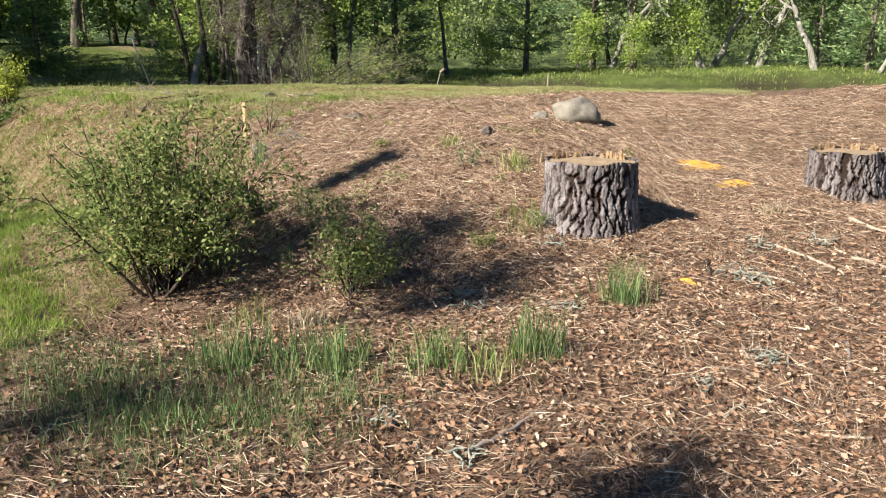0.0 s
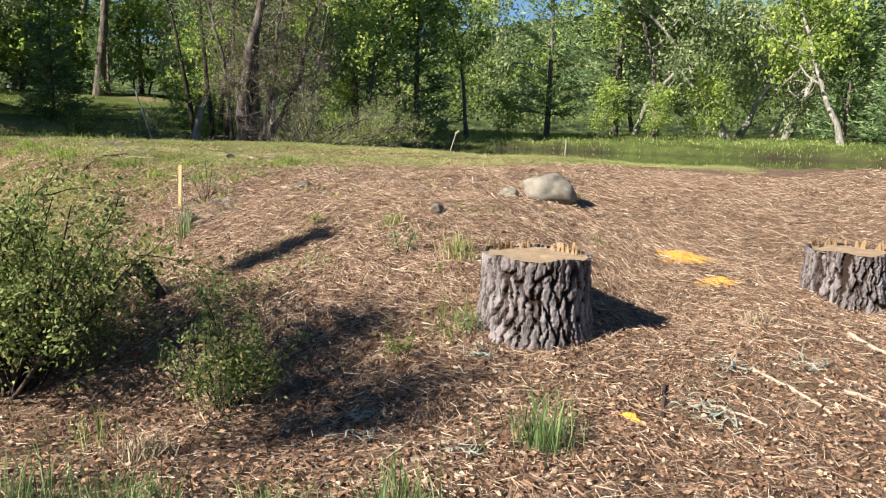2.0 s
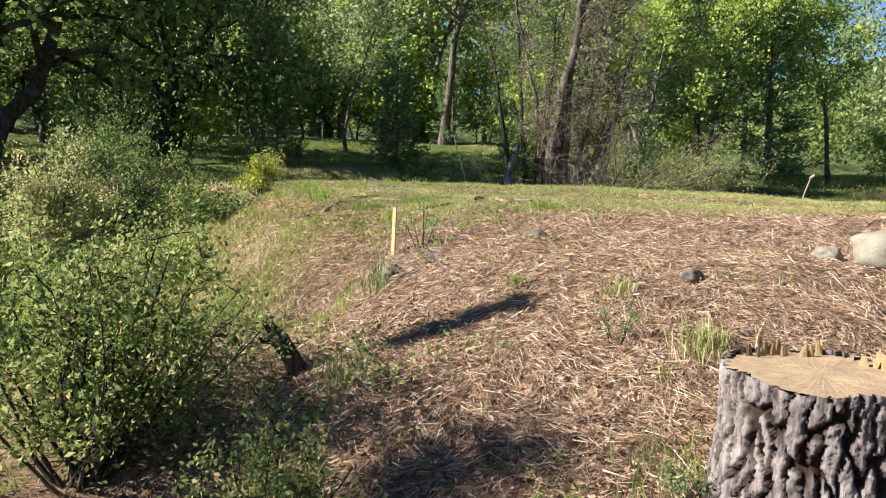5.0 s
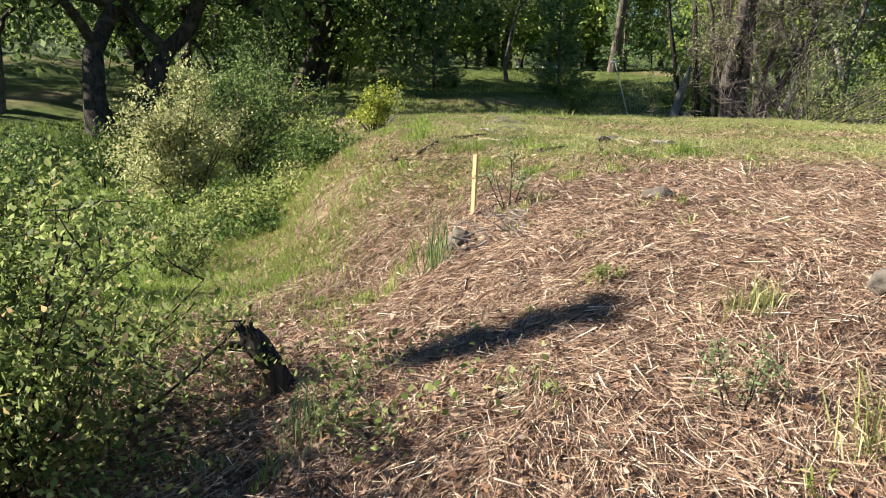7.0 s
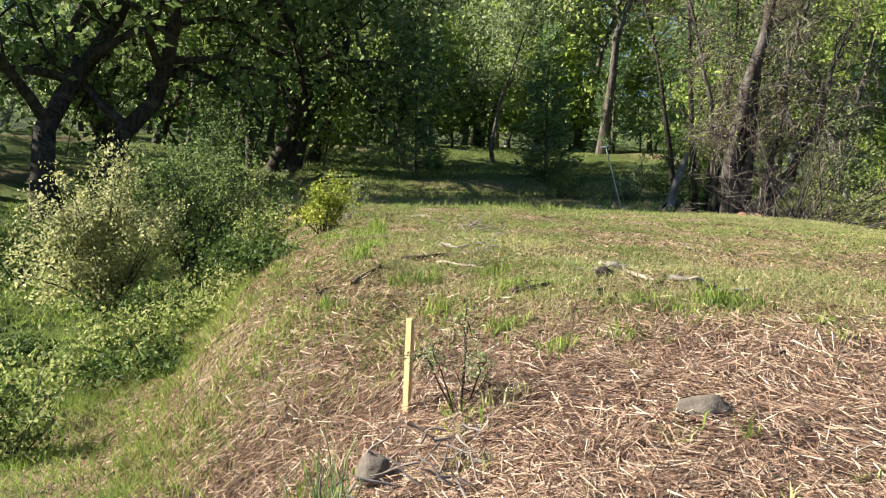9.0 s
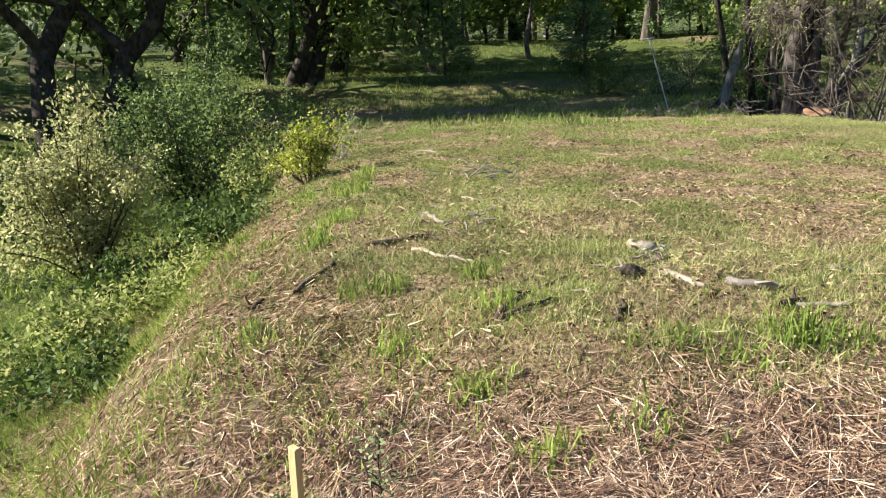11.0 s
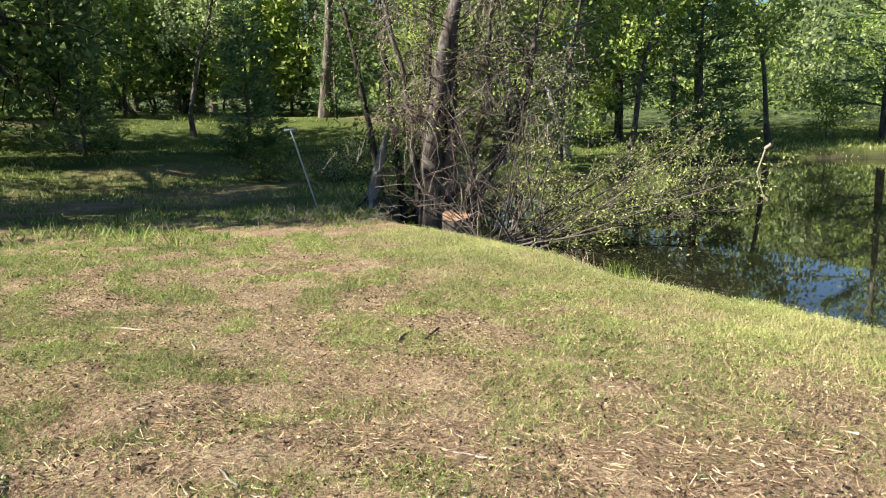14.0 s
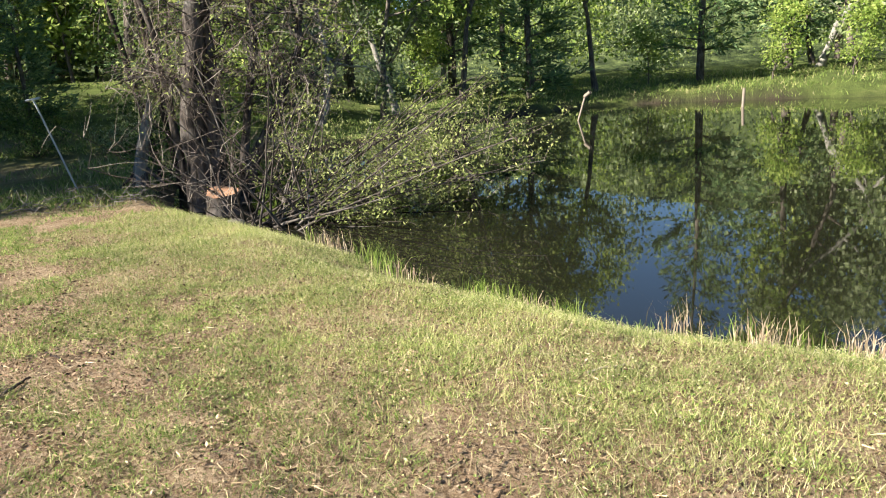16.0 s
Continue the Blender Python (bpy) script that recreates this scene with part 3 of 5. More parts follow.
def rock(name, x, y, sx, sy, sz, turn, seed, label, mat=STONE, sink=0.12):
    bm = bmesh.new()
    bmesh.ops.create_icosphere(bm, subdivisions=4, radius=0.5)
    for v in bm.verts:
        d = v.co.normalized()
        v.co *= 1 + 0.28 * noise.noise(d * 1.3 + Vector((seed, 0, 0))) + 0.08 * noise.noise(d * 3.4 + Vector((0, seed, 0))) + 0.02 * noise.noise(d * 11)
        v.co = Vector((v.co.x * sx, v.co.y * sy, v.co.z * sz))
    ob = part(name, bm, mat, None, label)
    ob.matrix_world = pose(x, y, ground_at(x, y) + sz * (0.5 - sink), 0, 0, turn)
    return tagged(ob, "", "rock")


rock("boulder", 1.05, 7.75, 0.58, 0.46, 0.37, 10, 3, "smooth rounded grey granite boulder on the needles")
rock("small_rock", 0.62, 7.68, 0.2, 0.15, 0.13, 10, 5, "small grey stone touching the boulder")
STAKE_WOOD = varied("stake_wood", [(0.3, (0.52, 0.35, 0.16)), (0.7, (0.70, 0.51, 0.28))], 7, 0.7, 0.002, (8, 8, 0.6))
bm = bmesh.new()
bmesh.ops.create_cube(bm, size=1)
bmesh.ops.transform(bm, matrix=Matrix.Diagonal((0.036, 0.022, 0.6, 1)), verts=bm.verts)
bmesh.ops.bevel(bm, geom=bm.edges[:], offset=0.0025, segments=1, affect="EDGES")
stake = part("survey_stake", bm, STAKE_WOOD, None, "pale wooden survey stake driven upright into the slope", False)
tagged(stake, "", "stake")
stake.matrix_world = pose(-2.87, 6.89, 0.135, 0, 1.5, 8)

# ---- willow clump at the water's edge ----
ACROSS, AWAY = np.array([0.889, 0.458, 0.0]), np.array([-0.458, 0.889, 0.0])


def at_clump(a, b, z, origin):
    return np.array([a * ACROSS[0] + b * AWAY[0], a * ACROSS[1] + b * AWAY[1], z]) + np.asarray(origin)


WILLOW_BARK = bark_material("willow_bark", (0.022, 0.018, 0.015), (0.12, 0.10, 0.085), 11, 0.03, (0.19, 0.17, 0.15))
TWIG = pieces("bare_twigs", [(0, (0.06, 0.045, 0.037)), (0.6, (0.16, 0.125, 0.10)), (1, (0.32, 0.28, 0.23))])
LEAF_WILLOW = leaf_material("leaves_willow", [(0, (0.144, 0.18, 0.048)), (0.5, (0.276, 0.324, 0.108)), (1, (0.48, 0.504, 0.204))], 0.4)
LEAF_DEEP = leaf_material("leaves_deep", [(0, (0.0325, 0.065, 0.0156)), (0.5, (0.078, 0.13, 0.0325)), (1, (0.156, 0.221, 0.0585))], 0.3)


def twig_mesh(name, g, starts, ways, lengths, radius, droop, parent, mat=None, wobble=0.16):
    t, tips = Tubes(), []
    for s, w, ln in zip(starts, ways, lengths):
        p = bend(g, s, w, ln, droop, wobble, 5)
        t.add(p, radius * np.linspace(1, 0.3, 6), 3)
        tips.append(p[2:])
    t.build(name, mat or TWIG, parent)
    return np.concatenate(tips)


def big_willow():
    g = rng(40)
    x, y = -8.36, 20.85
    o = np.array([0, 0, 0])
    root = thing("willow", (x, y, ground_at(x, y)), "old many-stemmed willow with bare twiggy crown at the waterside", "tree")
    stems = [([(0, 0, -0.2), (0.04, 0, 0.7), (0.0, 0, 1.5), (0.1, 0, 2.4), (0.28, 0, 3.4), (0.5, 0.1, 4.6), (0.7, 0.2, 6.4), (0.8, 0.3, 8)], 0.21),
             ([(0.28, 0.1, -0.2), (0.3, 0.1, 0.9), (0.34, 0.1, 2.0), (0.36, 0.15, 3.2), (0.5, 0.2, 4.6), (0.9, 0.3, 6.2)], 0.16),
             ([(0.55, 0.3, -0.2), (0.85, 0.3, 0.8), (1.35, 0.3, 1.7), (1.75, 0.3, 2.6), (1.85, 0.3, 3.5), (2.2, 0.3, 4.6)], 0.10),
             ([(0.5, 0.5, -0.2), (0.75, 0.6, 1.2), (1.0, 0.7, 2.6), (1.1, 0.8, 4.2), (1.6, 0.9, 5.8)], 0.08),
             ([(-0.2, 0.4, -0.2), (-0.35, 0.5, 1.3), (-0.5, 0.5, 2.8), (-0.9, 0.6, 4.4), (-1.3, 0.6, 6)], 0.07)]
    starts, ways = [], []
    for pts, r in stems:
        path = np.array([at_clump(*p, o) for p in pts])
        fine_path = np.array([[np.interp(s, np.arange(len(path)), path[:, c]) for c in range(3)] for s in np.linspace(0, len(path) - 1, 22)])
        fine_path += g.normal(0, 0.018, fine_path.shape)
        t = Tubes()
        t.add(fine_path, r * np.linspace(1.15, 0.3, 22) * g.uniform(0.92, 1.1, 22), 10)
        t.build("stem", WILLOW_BARK, root)
        for k in range(50):
            q = g.integers(7, 22)
            starts.append(fine_path[q])
            w = g.normal(size=3)
            w[2] = abs(w[2]) * 0.6 + 0.1
            ways.append(w)
    starts, ways = np.array(starts), np.array(ways)
    ways += ACROSS * 0.35
    tips = twig_mesh("limb", g, starts, ways, g.uniform(0.6, 1.8, len(starts)), 0.016, 0.02, root, WILLOW_BARK)
    i = g.integers(0, len(tips), 3400)
    w = g.normal(size=(3400, 3))
    w[:, 2] -= 0.3
    tips2 = twig_mesh("twig", g, tips[i], w, g.uniform(0.3, 0.9, 3400), 0.006, -0.08, root)
    v, f = leaf_cards(g, clouds(g, tips2[tips2[:, 2] < 6], 5200, 0.12), 0.065, 0.4)
    raw("leaves", v, [f], LEAF_WILLOW, root)


def water_willow():
    """Low willow whose stems lean out over the pond."""
    g = rng(41)
    x, y = -6.35, 19.75
    root = thing("willow_shrub", (x, y, max(0.0, ground_at(x, y))), "sprawling willow shrub leaning over water with young leaves", "shrub")
    n = 64
    a = g.uniform(-1.5, 3.4, n)
    starts = np.array([at_clump(g.normal(0, 0.35), g.normal(0, 0.3), -0.1, (0, 0, 0)) for _ in range(n)])
    ways = np.array([at_clump(q, g.normal(0.2, 0.6), g.uniform(0.5, 1.5), (0, 0, 0)) for q in a])
    t, tips = Tubes(), []
    for s, w, q in zip(starts, ways, a):
        ln = g.uniform(1.6, 3.2) + 0.35 * max(0, q)
        p = bend(g, s, w, ln, -0.015, 0.05, 9)
        t.add(p, g.uniform(0.009, 0.026) * np.linspace(1, 0.3, 10), 5)
        tips.append(p[3:])
    t.build("stem", WILLOW_BARK, root)
    tips = np.concatenate(tips)
    i = g.integers(0, len(tips), 900)
    w = g.normal(size=(900, 3)) + ACROSS * 0.5 + np.array([0, 0, 0.3])
    fine_tips = twig_mesh("twig", g, tips[i], w, g.uniform(0.25, 0.8, 900), 0.0045, 0.0, root)
    fine_tips = fine_tips[fine_tips @ ACROSS > 0.5 + g.normal(0, 0.5, len(fine_tips))]
    v, f = leaf_cards(g, clouds(g, fine_tips, 10000, 0.08), 0.052, 0.42)
    raw("leaves", v, [f], LEAF_WILLOW, root)


def side_stems():
    g = rng(42)
    x, y = -10.3, 23.0
    root = thing("alder", (x, y, ground_at(x, y)), "slender dark waterside tree with small green leaves", "tree")
    tips = []
    for a, b, lean, h in ((0, 0, -0.08, 8), (0.35, 0.3, 0.05, 6), (-0.5, 0.8, -0.15, 7), (0.1, 1.2, 0.1, 7)):
        t = Tubes()
        p = bend(g, at_clump(a, b, -0.2, (0, 0, 0)), at_clump(lean, 0, 1, (0, 0, 0)), h, 0.02, 0.05, 12)
        t.add(p, 0.085 * np.linspace(1.1, 0.3, 13), 7)
        t.build("stem", BARK_DARK, root)
        tips.append(p[1:])
    tips = np.concatenate(tips)
    i = g.integers(0, len(tips), 260)
    w = g.normal(size=(260, 3))
    t2 = twig_mesh("twig", g, tips[i], w, g.uniform(0.5, 1.5, 260), 0.008, 0.0, root, BARK_DARK)
    v, f = leaf_cards(g, clouds(g, t2, 9000, 0.2), 0.085, 0.5)
    raw("leaves", v, [f], LEAF_DEEP, root)
    x, y = -10.55, 22.1
    snag_root = thing("broken_trunk", (x, y, ground_at(x, y)), "pale broken leaning trunk with split base by the water", "dead tree")
    t = Tubes()
    p = np.array([at_clump(*q, (0, 0, 0)) for q in ((-0.05, 0, -0.2), (0.02, 0, 0.3), (0.12, 0, 0.75), (0.26, 0, 1.2), (0.34, 0, 1.55))])
    t.add(p, [0.17, 0.13, 0.105, 0.09, 0.03], 9)
    t.build("trunk", BARK_PALE, snag_root)
    for k in range(5):
        t = Tubes()
        q = bend(g, at_clump(0.05, 0, 0.35, (0, 0, 0)), at_clump(g.normal(0, 0.5), -0.3, -0.5, (0, 0, 0)), 0.6, -0.05, 0.1, 5)
        t.add(q, 0.05 * np.linspace(1, 0.4, 6), 6)
        t.build("root", WILLOW_BARK, snag_root)


big_willow()
water_willow()
side_stems()
RED_CUT = varied("fresh_red_cut", [(0.3, (0.27, 0.13, 0.07)), (0.7, (0.50, 0.30, 0.18))], 8)


def cut_log():
    g = rng(43)
    x, y = -7.7, 20.45
    root = thing("cut_stump", (x, y, max(0.02, ground_at(x, y))), "short willow stump with fresh orange-red cut face", "tree stump")
    n = 40
    a = np.linspace(0, 2 * np.pi, n, endpoint=False)
    r = 0.25 * (1 + 0.09 * np.sin(3 * a) + g.normal(0, 0.02, n))
    ring = lambda k, z, tilt: np.stack([k * r * np.cos(a), k * r * np.sin(a), z + tilt * r * k * (np.cos(a) * -0.25 + np.sin(a) * 0.5)], 1)
    rows = [ring(1.25, -0.2, 0), ring(1.08, 0.05, 0), ring(1.0, 0.18, 0.3), ring(0.99, 0.33, 0.45)]
    i = np.arange(n)
    f = [np.stack([k * n + i, k * n + (i + 1) % n, (k + 1) * n + (i + 1) % n, (k + 1) * n + i], 1) for k in range(3)]
    raw("bark", np.concatenate(rows), [np.concatenate(f)], WILLOW_BARK, root, True)
    raw("cut_face", np.concatenate([[[0, 0, 0.34]], ring(0.97, 0.335, 0.45)]), [np.stack([np.zeros(n, int), 1 + i, 1 + (i + 1) % n], 1)], RED_CUT, root)


cut_log()

# ---- pole with a cross bar, pole in the pond ----
STEEL = varied("galvanised", [(0.3, (0.42, 0.44, 0.42)), (0.7, (0.62, 0.64, 0.62))], 30, 0.5, 0.001)


def rod(name, a, b, r, mat, parent, sides=10):
    t = Tubes()
    t.add(np.linspace(a, b, 4), [r] * 4, sides)
    return t.build(name, mat, parent)


pole = thing("measuring_pole", (-11.77, 21.9, ground_at(-11.77, 21.9) - 0.03), "thin pale metal pole with short crossbar leaning askew", "pole")
rod("shaft", (0, 0, -0.2), (-0.50, -0.28, 1.72), 0.017, STEEL, pole)
rod("crossbar", (-0.63, -0.33, 1.71), (-0.39, -0.22, 1.75), 0.022, STEEL, pole)
DEAD = varied("weathered_wood", [(0.3, (0.16, 0.13, 0.10)), (0.7, (0.36, 0.30, 0.23))], 20, 0.9, 0.003, (6, 6, 1))
snag_pole = thing("water_snag", (-5.05, 39.0, 0.0), "dead stick standing crooked out of the pond", "stick")
rod("shaft", (0, 0, -0.5), (0.4, 0.2, 0.95), 0.035, DEAD, snag_pole)
rod("stub", (0.36, 0.2, 0.85), (0.58, 0.1, 1.02), 0.07, DEAD, snag_pole)
snag_two = thing("water_stub", (1.0, 44.2, 0.0), "dark dead stub standing in shallow water", "stick")
rod("shaft", (0, 0, -0.5), (0.05, 0, 0.75), 0.06, DEAD, snag_two)

# ---- shrubs on and below the bank ----
LEAF_BUSH = leaf_material("leaves_bush", [(0, (0.0816, 0.122, 0.0356)), (0.5, (0.224, 0.287, 0.0919)), (0.9, (0.428, 0.47, 0.194)), (1, (0.47, 0.327, 0.173))], 0.5)
LEAF_LIGHT = leaf_material("leaves_light", [(0, (0.13, 0.19, 0.045)), (0.5, (0.28, 0.33, 0.10)), (1, (0.50, 0.50, 0.22))], 0.5)
LEAF_CREAM = leaf_material("leaves_cream", [(0, (0.2, 0.23, 0.08)), (0.5, (0.43, 0.44, 0.19)), (1, (0.66, 0.62, 0.36))], 0.5)
LEAF_YELLOW = leaf_material("leaves_yellow", [(0, (0.17, 0.23, 0.03)), (0.5, (0.34, 0.39, 0.06)), (1, (0.52, 0.52, 0.12))], 0.35)


def shrub(x, y, tall, wide, stems, leaves, size, mat, seed, label, low=0.15, lean=(0, 0), clump=0.09, bark=BARK_DARK):
    g = rng(seed)
    root = thing("shrub", (x, y, ground_at(x, y)), label, "shrub")
    tips = []
    for i in range(stems):
        a = i * 2.399 + g.normal(0, 0.3)
        out = wide * g.uniform(0.1, 1.0)
        up = tall * math.sqrt(max(0.12, 1 - 0.75 * (out / wide) ** 2)) * g.uniform(0.7, 1.06)
        way = np.array([out * math.cos(a) + lean[0], out * math.sin(a) + lean[1], up])
        ln = np.linalg.norm(way)
        p = bend(g, (g.normal(0, 0.05) * wide, g.normal(0, 0.05) * wide, -0.08), way, ln, 0.01, 0.07, 8)
        t = Tubes()
        t.add(p, g.uniform(0.7, 1.2) * 0.009 * min(1, tall + 0.1) * (1 + tall * 0.5) * np.linspace(1, 0.25, 9), 5)
        for k in range(7):
            q = g.integers(2, 9)
            tw = bend(g, p[q], g.normal(size=3) + way / ln * 0.7, ln * g.uniform(0.14, 0.34), 0.0, 0.16, 4)
            t.add(tw, 0.004 * min(1, tall + 0.1) * (1 + tall * 0.3) * np.linspace(1, 0.4, 5), 3)
            tips.append(tw[1:])
        t.build("stem", bark, root)
    tips = np.concatenate(tips)
    tips = tips[tips[:, 2] > low * tall]
    v, f = leaf_cards(g, clouds(g, tips, leaves, clump), size, 0.5)
    raw("foliage", v, [f], mat, root)
    return root


shrub(-2.3, 3.55, 1.46, 0.98, 32, 15000, 0.038, LEAF_BUSH, 50, "dense dark green evergreen bush with small leaves", 0.2, (0.0, 0.15))
shrub(-5.7, 4.3, 1.45, 0.85, 18, 7000, 0.05, LEAF_LIGHT, 51, "sunlit pale green bush below the bank", 0.12)
shrub(-0.74, 3.46, 0.72, 0.50, 14, 3600, 0.03, LEAF_BUSH, 52, "small open evergreen bush on the slope", 0.2, (0, 0), 0.06)
shrub(-5.9, 5.9, 0.8, 0.6, 9, 1500, 0.05, LEAF_BUSH, 53, "low dark shrub at the foot of the bank")
shrub(-11.7, 8.5, 2.1, 1.35, 26, 16000, 0.06, LEAF_CREAM, 54, "large airy shrub with pale cream-green leaves", 0.08, (0, 0), 0.14)
shrub(-14.0, 10.9, 2.6, 1.7, 20, 9000, 0.075, LEAF_OAK, 55, "dark bushy young oak in shade", 0.05, (0, 0), 0.16)
shrub(-16.4, 12.3, 2.8, 1.7, 16, 7000, 0.08, LEAF_OAK, 56, "dark bushy young oak in shade", 0.05, (0, 0), 0.16)
shrub(-8.25, 10.05, 0.78, 0.48, 14, 2600, 0.045, LEAF_YELLOW, 57, "small bright yellow-green bush on the bank edge", 0.2, (0, 0), 0.05)
shrub(-9.0, 10.9, 0.6, 0.4, 10, 500, 0.03, LEAF_GREY, 58, "half-bare grey shrub beside the yellow bush", 0.3, (0, 0), 0.05, BARK_PALE)
for i, (x, y, h) in enumerate(((-9.4, 8.3, 0.5), (-8.4, 7.6, 0.45), (-10.4, 9.6, 0.7), (-7.6, 6.8, 0.4), (-9.2, 6.6, 0.45), (-8.7, 9.0, 0.5), (-9.6, 9.9, 0.6), (-11.0, 10.8, 0.8), (-11.8, 11.2, 0.9), (-8.2, 8.4, 0.4), (-6.9, 7.3, 0.3), (-13.4, 11.9, 1.0), (-7.6, 8.9, 0.3))):
    tagged(shrub(x, y, h, 0.85, 14, 1500, 0.06, LEAF_LIGHT if i % 2 else LEAF_DEEP, 60 + i, "low bramble tangle on the bank foot", 0.0, (0, 0), 0.12), group="brambles")
for i, (x, y, h) in enumerate(((-13.2, 6.4, 1.2), (-14.8, 8.2, 1.4), (-12.2, 4.6, 1.1), (-16.5, 9.8, 1.6), (-15.5, 6.0, 1.3))):
    tagged(shrub(x, y, h, h, 12, 2600, 0.07, LEAF_DEEP if i % 2 else LEAF_OAK, 110 + i, "dark bush on the low ground under oaks", 0.05, (0, 0), 0.14), group="low brush")
for i, (x, y, h) in enumerate(((-2.62, 6.98, 0.5), (0.22, 4.1, 0.28), (0.62, 4.42, 0.22), (-1.0, 5.9, 0.2), (-0.06, 5.36, 0.3))):
    shrub(x, y, h, h * 0.45, 6, int(1100 * h), 0.02, LEAF_LIGHT if i in (1, 3) else LEAF_GREY, 70 + i, "tiny twiggy seedling shrub among the needles", 0.25, (0, 0), 0.03)


for i, (x, y, h, w) in enumerate(((-15.5, 27.5, 0.9, 0.9), (-18, 27, 1.1, 1.1), (-20.5, 29, 1.2, 1.2), (-16.5, 30, 1.0, 1.0), (-13.2, 28.6, 1.3, 1.0), (-11.9, 26.3, 1.2, 0.8), (-23, 31, 1.1, 1.2), (-25, 27, 1.0, 1.2))):
    tagged(shrub(x, y, h, w, 10, 1700, 0.07, LEAF_DEEP if i % 3 else LEAF_GREY, 90 + i, "low dark brush beyond the end of the bank", 0.05, (0, 0), 0.14), group="far brush")


def burnt_stub():
    g = rng(80)
    x, y = -1.98, 4.72
    root = thing("burnt_stub", (x, y, ground_at(x, y)), "short charred leaning stub of a dead stem", "dead wood")
    t = Tubes()
    t.add([(0.08, 0.08, -0.1), (0.045, 0.045, 0.06), (0.01, 0.01, 0.16), (-0.03, -0.035, 0.25), (-0.05, -0.055, 0.31)], [0.08, 0.062, 0.055, 0.06, 0.04], 11)
    t.build("trunk", bark_material("charred", (0.01, 0.008, 0.007), (0.10, 0.08, 0.065), 26, 0.02), root)
    for k in range(7):
        q = g.uniform(0, 6.28)
        t = Tubes()
        t.add(bend(g, (-0.045 + 0.035 * math.cos(q), -0.05 + 0.035 * math.sin(q), 0.28), (g.normal(-0.4, 0.3), g.normal(-0.4, 0.3), 1), g.uniform(0.05, 0.1), 0, 0.1, 3), [0.02, 0.015, 0.009, 0.002], 5)
        t.build("splinter", bpy.data.materials["charred"], root)
    rod("branch_stub", (-0.03, -0.03, 0.24), (-0.12, -0.13, 0.25), 0.018, BARK_DARK, root, 6)


burnt_stub()


def shade_sapling(x, y, z, spread, upright, leaves, seed):
    """Slim sapling beside the walk, whose leafy top shades the slope round (x, y, z)."""
    g = rng(seed)
    top = np.array([x, y, z]) + 7.5 * np.array(SUN_DIR)
    foot = np.array([top[0] - 0.3, top[1] - 0.25, ground_at(top[0] - 0.3, top[1] - 0.25)])
    root = thing("sapling", foot, "slim young tree with a dense leafy top", "sapling")
    top = top - foot
    t = Tubes()
    t.add([(0, 0, -0.1), top * 0.35 + np.array([0.03, 0, 0]), top * 0.7, top, top + np.array([0.02, 0, upright * 0.4])], [0.035, 0.03, 0.022, 0.015, 0.005], 7)
    tips = []
    for k in range(26):
        p = bend(g, top + np.array([0, 0, g.uniform(-0.6, 0.3) * upright]), g.normal(size=3) + np.array([0, 0, 0.5]), spread * g.uniform(0.6, 1.3), 0, 0.2, 4)
        t.add(p, 0.006 * np.linspace(1, 0.4, 5), 3)
        tips.append(p[1:])
    t.build("trunk", BARK, root)
    v, f = leaf_cards(g, clouds(g, np.concatenate(tips), leaves, spread * 0.35), 0.06, 0.6)
    raw("crown", v, [f], LEAF_OAK, root)


shade_sapling(-1.25, 5.35, 0.0, 0.15, 0.85, 2200, 85)
shade_sapling(0.05, 3.5, -0.8, 0.6, 0.9, 2400, 86)
shade_sapling(-0.35, 4.25, -0.55, 0.45, 0.7, 1500, 87)
shade_sapling(0.9, 0.8, -0.75, 0.3, 0.4, 1000, 88)
shade_sapling(-1.5, 1.4, -0.85, 0.6, 0.8, 900, 89)

# ---- fallen sticks and wood ----
WOOD = {"DARK": bark_material("stick_dark", (0.02, 0.016, 0.013), (0.085, 0.062, 0.048), 40, 0.004),
        "PALE": varied("stick_pale", [(0.3, (0.27, 0.21, 0.145)), (0.7, (0.52, 0.44, 0.335))], 25, 0.85, 0.003),
        "GREY": varied("stick_grey", [(0.3, (0.16, 0.13, 0.11)), (0.7, (0.36, 0.31, 0.27))], 30, 0.9, 0.003)}
LOOK = {"DARK": "dark rotten branch lying on the ground", "PALE": "barkless pale dry branch lying on the ground", "GREY": "weathered grey branch lying on the ground"}


def stick(points, r, tone, seed):
    g = rng(900 + seed)
    r = r * 0.66
    pts = np.array(points, float)
    s = np.linspace(0, len(pts) - 1, 9)
    p = np.stack([np.interp(s, np.arange(len(pts)), pts[:, c]) for c in (0, 1)], 1) + g.normal(0, r * 0.5, (9, 2))
    z = height(p[:, 0], p[:, 1])
    z = np.maximum(z, np.linspace(z[0], z[-1], 9)) + r * 0.55
    t = Tubes()
    o = np.array([p[4, 0], p[4, 1], z[4]])
    line = np.column_stack([p, z]) - o
    t.add(line, r * g.uniform(0.8, 1.15, 9) * np.linspace(1.1, 0.65, 9), 7)
    q = g.integers(2, 7)
    t.add(bend(g, line[q], (g.normal(), g.normal(), 0.25), r * g.uniform(3, 6), 0, 0.1, 3), r * np.array([0.45, 0.35, 0.25, 0.12]), 5)
    ob = t.build("fallen_branch", WOOD[tone])
    ob.matrix_world = Matrix.Translation(o)
    return tagged(ob, LOOK[tone], "branch", "fallen branches")


